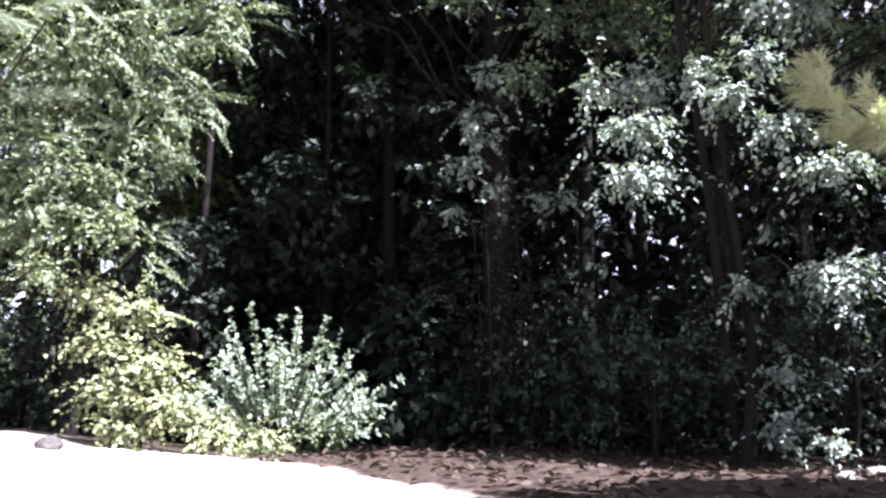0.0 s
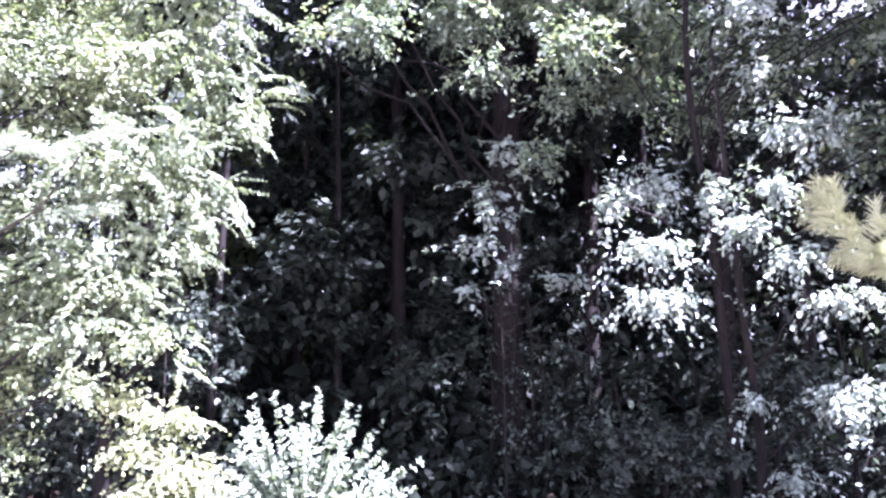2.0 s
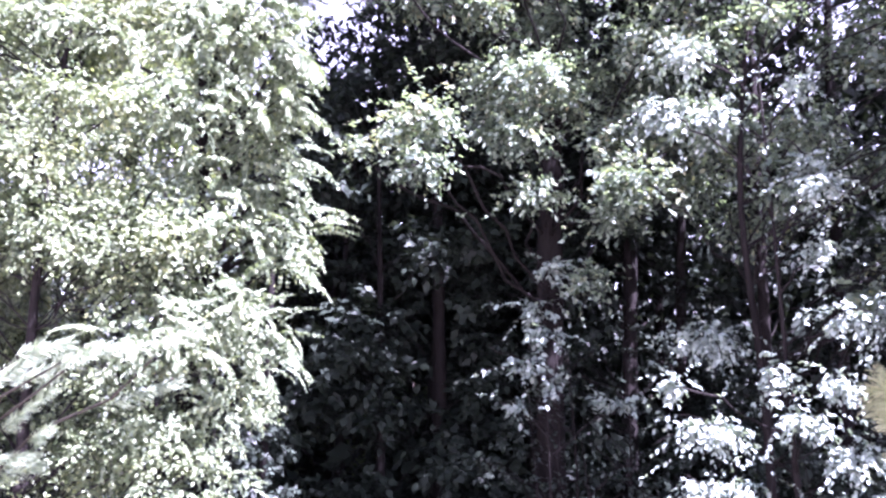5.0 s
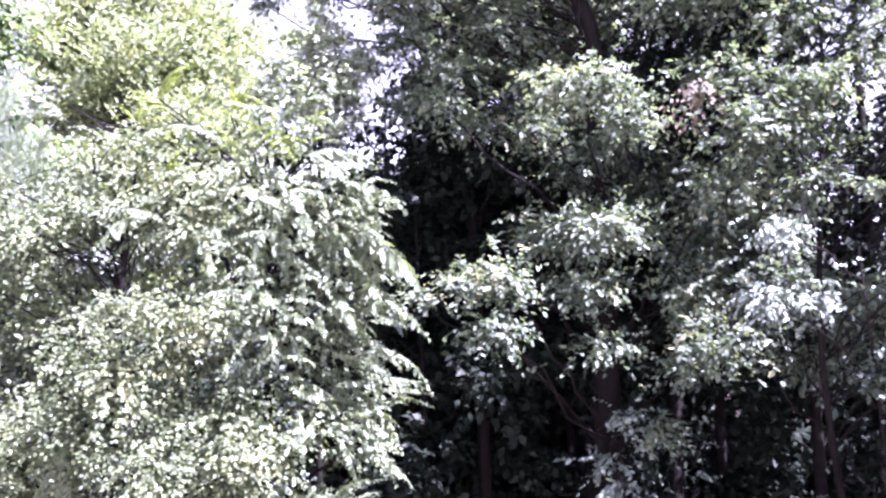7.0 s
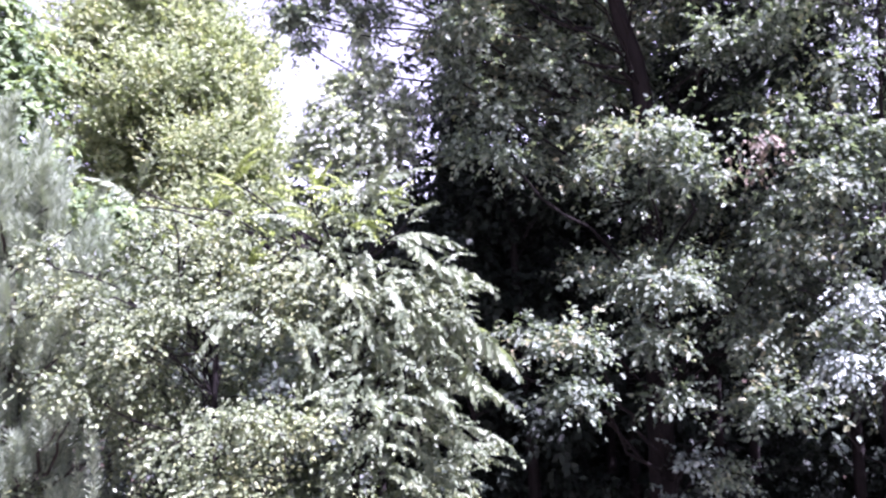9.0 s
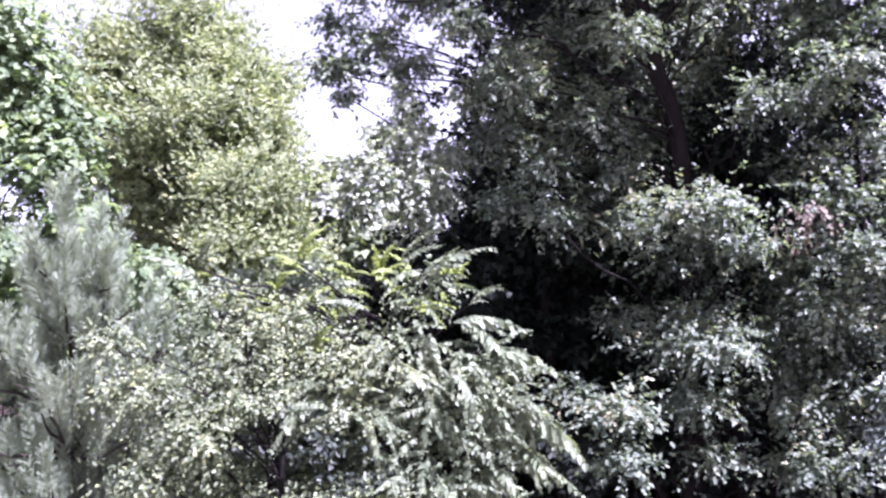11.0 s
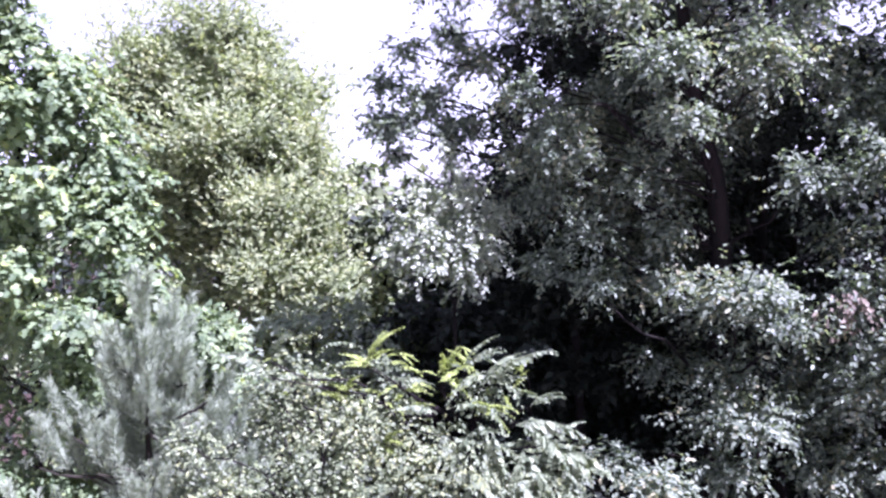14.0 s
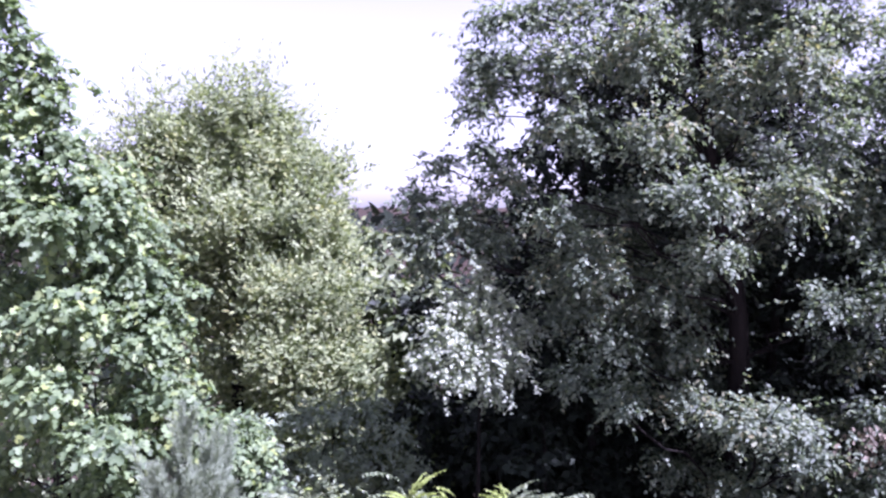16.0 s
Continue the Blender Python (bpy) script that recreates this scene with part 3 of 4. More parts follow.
def build_forest():
    """The wood behind: trunks, crowns and undergrowth, its shade put into dark leaf colours."""
    spots = [(0.6, 10.3, 12.5, 0.12), (2.9, 11.6, 13, 0.12), (-2.3, 10.4, 7.6, 0.1), (-2.6, 11.3, 7.0, 0.08), (-0.78, 10.2, 13, 0.13), (1.9, 10.6, 14, 0.15), (3.6, 9.6, 12, 0.11), (5.2, 11.0, 14, 0.15), (-1.4, 12.6, 9.5, 0.12),
             (3.0, 13.0, 15, 0.17), (7.4, 9.0, 13, 0.15), (8.0, 12.5, 15, 0.2), (0.4, 13.5, 14, 0.17), (10.5, 10.5, 14, 0.2)]
    spots += [(-1.6, 9.9, 8.0, 0.08), (-2.4, 11.8, 10.3, 0.09), (-1.7, 10.8, 8.6, 0.08), (-1.0, 11.0, 13.6, 0.1), (0.6, 11.2, 14.2, 0.1), (2.2, 11.4, 14.2, 0.1)]
    for x, y, h, r in spots:
        close = r == 0.1 and h > 13
        lean = rng.normal(0, 0.25, 2)
        tree("forest_tree", "woodland tree hung to the ground with leaves coloured dark for shade", "tree",
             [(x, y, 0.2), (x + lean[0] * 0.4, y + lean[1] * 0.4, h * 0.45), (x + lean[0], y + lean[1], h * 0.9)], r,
             [], FOREST_SHADE_LEAF, DART, 0.165, density=290, group="trees of the wood",
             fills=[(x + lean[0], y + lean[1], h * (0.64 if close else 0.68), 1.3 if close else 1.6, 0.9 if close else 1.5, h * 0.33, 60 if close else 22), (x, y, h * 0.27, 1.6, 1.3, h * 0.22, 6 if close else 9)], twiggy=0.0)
    low = [(0.55, 8.35, 4.4), (0.75, 8.3, 3.2), (0.3, 8.5, 1.8), (0.9, 8.2, 2.2), (1.7, 8.0, 1.8), (1.5, 8.9, 2.6), (2.6, 8.2, 2.4), (3.9, 7.4, 2.6), (1.4, 11.6, 3.0), (3.8, 10.6, 3.0), (-1.4, 11.2, 3.0), (5.6, 8.4, 3.0), (-3.9, 9.4, 2.8), (-5.2, 9.8, 3.0), (-7, 10.2, 3.4), (-8.6, 11, 3.4), (-4.6, 11.2, 3.4), (7.0, 7.6, 3.0), (3.2, 7.6, 2.2), (4.7, 8.6, 2.6), (3.6, 6.8, 1.5), (2.1, 7.8, 1.3), (-6.0, 8.6, 3.0), (-4.4, 7.8, 3.0)]
    low += [(-5.7, 8.5, 7.4), (-6.6, 8.9, 7.0), (-5.7, 8.9, 5.6), (-6.9, 9.2, 5.6), (-8.2, 9.6, 5.6), (-4.0, 7.6, 5.4), (-3.6, 7.8, 4.8), (-5.0, 7.8, 6.0)]
    for x, y, h in low:
        if -1.2 < x < 5 and 8.3 < y < 9.5 and h < 4:
            h *= 1.5
        tree("undergrowth_shrub", "woodland shrub with loose leaves, its shade put into their colour", "shrub",
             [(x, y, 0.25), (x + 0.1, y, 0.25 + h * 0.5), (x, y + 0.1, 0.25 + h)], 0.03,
             [], UNDERGROWTH_SHADE_LEAF, DART, 0.066 if h < 4.5 else 0.1, density=24 if h < 4.5 else 150, group="undergrowth shrubs",
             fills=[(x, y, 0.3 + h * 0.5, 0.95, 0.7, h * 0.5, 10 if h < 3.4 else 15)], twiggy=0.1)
    far = [(-7.3, 14.8, 10.2), (-8.8, 15.2, 9.8), (-15, 20, 9), (-12, 18, 8.5), (-9.5, 21, 8), (-6.5, 19, 7.5), (-3.6, 18, 7.5), (-1.0, 20, 8.5), (2.0, 19, 10), (-4.5, 13.6, 7.8), (-3.3, 14.2, 8.6), (-4.3, 15.4, 8.0), (-5.0, 17, 8.4), (-2.6, 15.5, 8.2), (-4.0, 12.4, 7.4), (-3.2, 12.2, 7.6), (-4.6, 14.6, 8.8), (-5.4, 17.5, 10.7), (-4.3, 18.5, 10.9), (-3.3, 17.5, 10.8), (-4.9, 15.6, 10.3), (-3.9, 15.8, 10.5), (-13, 13, 10.5), (-10.6, 12, 10), (6, 18, 12), (11, 17, 13)]
    for x, y, h in far:
        tree("distant_tree", "far green tree beyond the clearing", "tree",
             [(x, y, 0.2), (x, y + 0.1, h * 0.5), (x + 0.1, y, h * 0.84)], 0.14,
             [], HAZEL_LEAF if x < -2 else FOREST_SHADE_LEAF, DART, 0.3, density=440, group="trees beyond the clearing",
             fills=[(x, y, h * 0.5, 1.9 if -6 < x < -3 else 2.3, 1.7, h * 0.46, 36 if h > 10 and x > -6 else 22)], twiggy=0.0)
    # the wood that goes on to the horizon, and the brush on its floor; the dark leaf colour stands in for shade
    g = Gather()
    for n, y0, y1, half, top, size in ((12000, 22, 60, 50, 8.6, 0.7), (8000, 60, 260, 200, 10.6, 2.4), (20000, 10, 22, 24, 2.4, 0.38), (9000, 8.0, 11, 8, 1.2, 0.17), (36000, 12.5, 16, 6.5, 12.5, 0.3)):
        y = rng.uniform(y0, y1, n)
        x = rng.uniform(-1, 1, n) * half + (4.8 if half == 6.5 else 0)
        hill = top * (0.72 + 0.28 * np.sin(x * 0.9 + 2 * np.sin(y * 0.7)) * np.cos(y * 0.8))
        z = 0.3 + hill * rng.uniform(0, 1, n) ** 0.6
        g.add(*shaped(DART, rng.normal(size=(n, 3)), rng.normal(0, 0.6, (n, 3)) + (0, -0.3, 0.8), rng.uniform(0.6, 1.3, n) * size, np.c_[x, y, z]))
    wood = part("far_wood", g.mesh("far_wood"), FOREST_SHADE_LEAF, None)
    tagged(wood, "wood and brush reaching back to the horizon, shade put into its leaf colour", "woodland", kind="stuff")


def build_left_trees():
    tree("sycamore_tree", "tall tree with large pale green leaves", "tree",
         [(-8.3, 8.7, 0.25), (-8.2, 8.6, 4.0), (-8.1, 8.5, 8.5), (-8.3, 8.4, 12.0)], 0.15,
         [(-8.08, 8.00, 11.35, 0.38, 0.51), (-7.57, 8.20, 10.53, 0.46, 0.39), (-7.89, 7.60, 10.09, 0.43, 0.49),
          (-7.10, 8.20, 9.54, 0.40, 0.46), (-7.61, 7.40, 9.18, 0.54, 0.42), (-6.94, 7.80, 8.67, 0.44, 0.44),
          (-7.78, 7.20, 8.33, 0.41, 0.47), (-7.18, 7.20, 7.84, 0.47, 0.35), (-7.53, 8.00, 10.22, 0.38, 0.76),
          (-7.07, 8.30, 9.42, 0.40, 0.40), (-8.15, 8.1, 12.0, 0.3, 0.4), (-8.45, 8.2, 12.6, 0.32, 0.45), (-7.95, 8.1, 11.7, 0.28, 0.35),
          (-8.7, 8.0, 11.9, 0.5, 0.5), (-8.5, 8.2, 13.2, 0.35, 0.4), (-6.75, 8.1, 9.0, 0.35, 0.4), (-8.6, 7.9, 11.1, 0.45, 0.5), (-8.2, 7.8, 10.6, 0.4, 0.5), (-7.75, 8.0, 11.0, 0.3, 0.4), (-6.6, 7.7, 8.1, 0.4, 0.45)], BROAD_LEAF, LOBED, 0.1, density=310,
         fills=[(-7.6, 8.4, 7.8, 0.9, 0.6, 3.0, 44), (-7.6, 7.6, 6.6, 0.8, 0.4, 1.2, 12), (-6.5, 8.2, 7.3, 0.9, 0.4, 1.0, 20), (-9.2, 8.6, 9.4, 1.0, 1.0, 3.4, 34), (-7.5, 8.6, 9.9, 0.6, 0.4, 1.2, 18)], fill_shape=DART, droop=0.45, twiggy=0.03)
    tree("willow_oak_tree", "rounded yellow-green tree with fine narrow leaves", "tree",
         [(-6.9, 13.0, 0.25), (-6.8, 12.9, 4.5), (-6.7, 12.8, 8.5), (-6.6, 12.7, 11.6)], 0.19,
         [(-6.59, 12.50, 11.92, 1.08, 0.59), (-7.38, 12.50, 11.15, 0.88, 0.68), (-6.0, 12.50, 11.0, 0.95, 0.66),
          (-6.54, 12.00, 10.07, 1.42, 0.66), (-5.4, 12.30, 9.8, 0.55, 0.6), (-5.80, 11.80, 8.84, 1.22, 0.66),
          (-5.1, 12.00, 8.5, 0.55, 0.6), (-7.38, 12.30, 9.40, 0.77, 0.58), (-5.79, 11.50, 7.76, 0.92, 0.46),
          (-8.33, 13.00, 11.64, 0.63, 0.63), (-5.0, 12.00, 7.32, 0.70, 0.55), (-8.9, 13.0, 10.9, 0.6, 0.5),
          (-6.85, 12.7, 12.45, 0.16, 0.3), (-6.05, 12.6, 12.4, 0.15, 0.32), (-7.3, 12.7, 12.2, 0.2, 0.3), (-8.1, 12.9, 12.2, 0.2, 0.3),
          (-5.65, 12.6, 11.7, 0.15, 0.3), (-5.4, 12.5, 11.0, 0.12, 0.35), (-4.95, 12.4, 10.25, 0.1, 0.35), (-6.4, 12.6, 12.5, 0.12, 0.25),
          (-5.5, 12.30, 10.67, 0.4, 0.45), (-5.15, 12.30, 10.05, 0.4, 0.45), (-4.95, 12.30, 9.45, 0.4, 0.45), (-4.85, 12.30, 8.70, 0.45, 0.55), (-4.95, 12.30, 7.91, 0.45, 0.50)], WILLOW_LEAF, SLIVER, 0.112, density=600,
         fills=[(-6.8, 13.1, 9.8, 1.95, 0.7, 2.2, 90), (-5.8, 12.6, 6.4, 1.7, 1.0, 2.0, 40)], fill_shape=DART, droop=-0.3, reach=0.42, up=0.7, tight=False, gaps=[(-6.85, 11.5, 8.5, 0.6), (-6.9, 11.5, 7.6, 0.55), (-7.7, 12.0, 10.2, 0.35), (-5.9, 11.6, 9.5, 0.3)], twiggy=0.02)
    tree("ash_tree", "small grey-green conical tree between the larger crowns", "tree",
         [(-3.0, 8.8, 0.25), (-2.95, 8.7, 5.0), (-2.95, 8.4, 9.1)], 0.06,
         [(-2.95, 8.30, 9.28, 0.12, 0.19), (-2.96, 8.30, 8.90, 0.29, 0.27), (-3.12, 8.30, 8.49, 0.31, 0.27), (-2.71, 8.30, 8.62, 0.31, 0.27), (-2.59, 8.30, 8.27, 0.27, 0.27), (-3.00, 8.30, 8.15, 0.34, 0.27),
          (-2.37, 8.50, 8.74, 0.25, 0.30), (-2.80, 8.50, 8.46, 0.40, 0.29), (-2.97, 8.35, 9.5, 0.1, 0.2), (-3.16, 8.35, 9.0, 0.17, 0.22), (-2.76, 8.35, 9.02, 0.17, 0.22), (-3.32, 8.35, 8.66, 0.22, 0.24),
          (-3.33, 8.4, 8.95, 0.14, 0.2), (-3.52, 8.4, 8.62, 0.2, 0.24), (-3.66, 8.4, 8.3, 0.24, 0.26), (-3.4, 8.4, 8.2, 0.28, 0.27)], ASH_LEAF, DART, 0.075, density=560,
         fills=[(-2.85, 8.6, 8.3, 0.4, 0.25, 0.5, 14), (-2.97, 8.55, 8.95, 0.2, 0.15, 0.35, 12)], twiggy=0.05)
    tree("elder_thicket", "grey-green thicket between the feather-leaved tree and the tall trees", "shrub",
         [(-4.9, 10.1, 0.3), (-4.9, 10.0, 3.5), (-4.9, 10.0, 7.0)], 0.06,
         [(-5.94, 9.90, 7.04, 0.36, 0.32), (-5.37, 9.90, 7.26, 0.37, 0.28), (-4.81, 9.90, 7.29, 0.37, 0.28), (-4.33, 9.90, 7.36, 0.33, 0.29), (-5.71, 9.90, 6.49, 0.41, 0.33),
          (-5.06, 9.90, 6.64, 0.41, 0.33), (-4.41, 9.90, 6.70, 0.41, 0.33), (-4.00, 9.90, 6.98, 0.29, 0.29), (-3.76, 9.90, 6.42, 0.33, 0.33)], GREY_LEAF, DART, 0.085, density=300,
         fills=[(-4.9, 10.1, 5.6, 1.1, 0.4, 1.0, 12)], twiggy=0.1)
    tree("hazel_thicket", "tall many-stemmed thicket of small pale leaves", "shrub",
         [(-4.4, 5.8, 0.3), (-4.3, 5.7, 2.5), (-4.2, 5.6, 5.0), (-4.1, 5.7, 6.8)], 0.07,
         [(-5.14, 5.30, 6.53, 0.40, 0.27), (-5.56, 5.60, 6.90, 0.28, 0.23), (-4.69, 5.20, 6.17, 0.40, 0.26),
          (-3.80, 4.90, 5.54, 0.42, 0.21), (-5.13, 5.20, 5.84, 0.35, 0.26), (-3.31, 5.10, 5.49, 0.39, 0.22),
          (-3.99, 5.00, 5.06, 0.43, 0.35), (-3.75, 5.00, 4.38, 0.43, 0.34), (-2.92, 5.40, 4.41, 0.46, 0.37),
          (-4.78, 5.40, 6.1, 0.42, 0.4), (-3.68, 5.80, 6.62, 0.45, 0.40), (-4.41, 5.60, 6.66, 0.42, 0.38),
          (-3.69, 5.70, 6.44, 0.39, 0.34), (-4.14, 5.80, 6.92, 0.44, 0.29), (-4.31, 5.40, 6.35, 0.51, 0.28)]
         + [(-3.58, 5.50, 2.63, 0.28, 0.23), (-3.16, 5.50, 2.54, 0.25, 0.23), (-2.69, 5.50, 2.54, 0.23, 0.21), (-3.35, 5.50, 2.13, 0.27, 0.20), (-2.76, 5.50, 2.13, 0.23, 0.23), (-3.04, 5.50, 1.78, 0.27, 0.20), (-2.49, 5.50, 2.18, 0.16, 0.23)],
         HAZEL_LEAF, OVAL, 0.047, density=205,
         fills=[(-4.85, 6.6, 6.5, 0.65, 0.25, 0.65, 22), (-4.4, 5.9, 3.6, 1.4, 0.7, 2.4, 46), (-5.4, 6.2, 4.6, 1.0, 0.8, 2.2, 24)], fill_shape=DART, twiggy=0.06, up=0.8, gaps=[(-4.27, 5.35, 5.9, 0.36), (-3.8, 5.4, 6.2, 0.26), (-3.55, 5.3, 5.95, 0.26), (-4.4, 5.5, 3.6, 0.5), (-4.3, 5.4, 2.95, 0.4), (-2.9, 5.5, 3.4, 0.35), (-5.3, 5.5, 5.2, 0.35), (-3.4, 5.1, 4.9, 0.24)])
    tree("yellow_shrub", "sunlit yellow-green shrub at the sand's edge", "shrub",
         [(-2.4, 6.1, 0.35), (-2.4, 6.0, 0.9), (-2.5, 5.9, 1.5)], 0.03,
         [(-2.84, 5.80, 1.68, 0.23, 0.18), (-2.41, 5.80, 1.52, 0.34, 0.18), (-2.70, 5.80, 1.27, 0.29, 0.22), (-2.28, 5.80, 1.10, 0.36, 0.24), (-2.57, 5.80, 0.88, 0.31, 0.22),
          (-2.07, 5.80, 0.79, 0.31, 0.22), (-1.74, 5.80, 0.60, 0.30, 0.17), (-1.39, 5.80, 0.52, 0.26, 0.13), (-2.36, 5.80, 0.60, 0.31, 0.15)],
         YELLOW_LEAF, ROUND, 0.043, density=210, twiggy=0.3, reach=0.2, up=0.8)
    tree("dark_bush", "low dark green bush beside the grey shrub", "shrub",
         [(-1.1, 7.2, 0.3), (-1.1, 7.18, 0.5), (-1.1, 7.15, 0.7)], 0.02,
         [(-1.07, 7.10, 0.63, 0.29, 0.24), (-1.28, 7.10, 0.45, 0.21, 0.14)], HAZEL_LEAF, OVAL, 0.05, density=200, twiggy=0.2)
    build_grey_shrub()


def build_grey_shrub():
    """Many stems fanned from one root, each set with leaves in two rows along its upper part."""
    root = thing("grey_shrub", (-1.55, 7.35, 0.36), "airy grey-green shrub with upright sprays fanned from its base", "shrub")
    bpy.context.view_layer.update()
    base = np.array((-1.58, 7.35, 0.38))
    for i in range(62):
        lean = -1.05 + 2.2 * ((i * 0.618) % 1) + rng.normal(0, 0.05)
        deep = rng.normal(0, 0.32)
        long = (1.5 - 0.55 * abs(lean) ** 1.5) * rng.uniform(0.62, 1.0)
        if lean > 0.85:
            long *= 1.25
        way = np.array((math.sin(lean), deep, math.cos(lean)))
        way /= np.linalg.norm(way)
        start = base + (0.25 * math.sin(lean) + rng.normal(0, 0.05), rng.normal(0, 0.08), 0)
        u = np.linspace(0, 1, 8)
        pts = start + way * (u * long)[:, None]
        pts[:, 2] -= 0.16 * abs(math.sin(lean)) * long * u ** 2
        pts[1:] += rng.normal(0, 0.012, (7, 3))
        stem = part("stem", mesh_of("stem", *tube(pts, np.linspace(0.012, 0.003, 8), 5, 0.05), smooth=True), BARK, root)
        m = int(54 * long)
        k = np.sort(rng.uniform(0.22, 1, m))
        at = np.stack([np.interp(k, u, pts[:, c]) for c in range(3)], 1)
        side = np.where(np.arange(m) % 2, 1.0, -1.0)[:, None]
        across = np.cross(way, (0.1, -0.9, 0.35))
        axis = way * 0.6 + across * side * 0.7 + rng.normal(0, 0.45, (m, 3))
        normal = np.array((0.2, -0.6, 0.7)) + rng.normal(0, 0.42, (m, 3))
        leaves = Gather()
        leaves.add(*shaped(OVAL, axis, normal, 0.074 * rng.uniform(0.65, 1.15, m) * (1.15 - 0.35 * k), at))
        part("foliage", leaves.mesh("foliage"), GREY_LEAF, stem)["kind"] = "stuff"


def frond_mesh(length, pairs, sag, seed, hang=0.85, leaflet=0.74):
    """A feather leaf: an arching stalk with pairs of hanging leaflets."""
    r = np.random.default_rng(seed)
    g = Gather()
    s = np.linspace(0, 1, 9)
    line = np.c_[s * length * (1 - 0.12 * sag * s), r.normal(0, 0.006, 9), 0.22 * length * s - sag * length * s ** 2]
    g.add(*tube(line, np.linspace(0.006, 0.002, 9), 3))
    k = np.linspace(0.16, 0.98, pairs)
    size = 0.125 * (0.55 + 0.6 * np.sin(np.clip(k * 1.1, 0, 1) * math.pi)) * length / 0.8
    size *= leaflet
    at = np.c_[np.interp(k, s, line[:, 0]), np.interp(k, s, line[:, 1]), np.interp(k, s, line[:, 2])]
    for side in (1, -1):
        axis = np.c_[np.full(pairs, 0.45), np.full(pairs, side * 0.75), np.full(pairs, -hang)] + r.normal(0, 0.35, (pairs, 3))
        normal = np.c_[np.full(pairs, 0.1), np.full(pairs, side * 0.35), np.full(pairs, 0.9)] + r.normal(0, 0.3, (pairs, 3))
        g.add(*shaped(LEAFLET, axis, normal, size * r.uniform(0.85, 1.15, pairs), at))
    return g


LEAFLET = folded([(0.24, 0.27), (0.68, 0.25)], 0.16, 0.2)
FRONDS = [frond_mesh(rng.uniform(0.45, 0.72), int(rng.integers(13, 18)), rng.uniform(0.45, 0.9), 40 + i) for i in range(6)]
HEAVY = [frond_mesh(0.6, 13, 0.75, 60 + i, 1.2, 1.15) for i in range(3)]


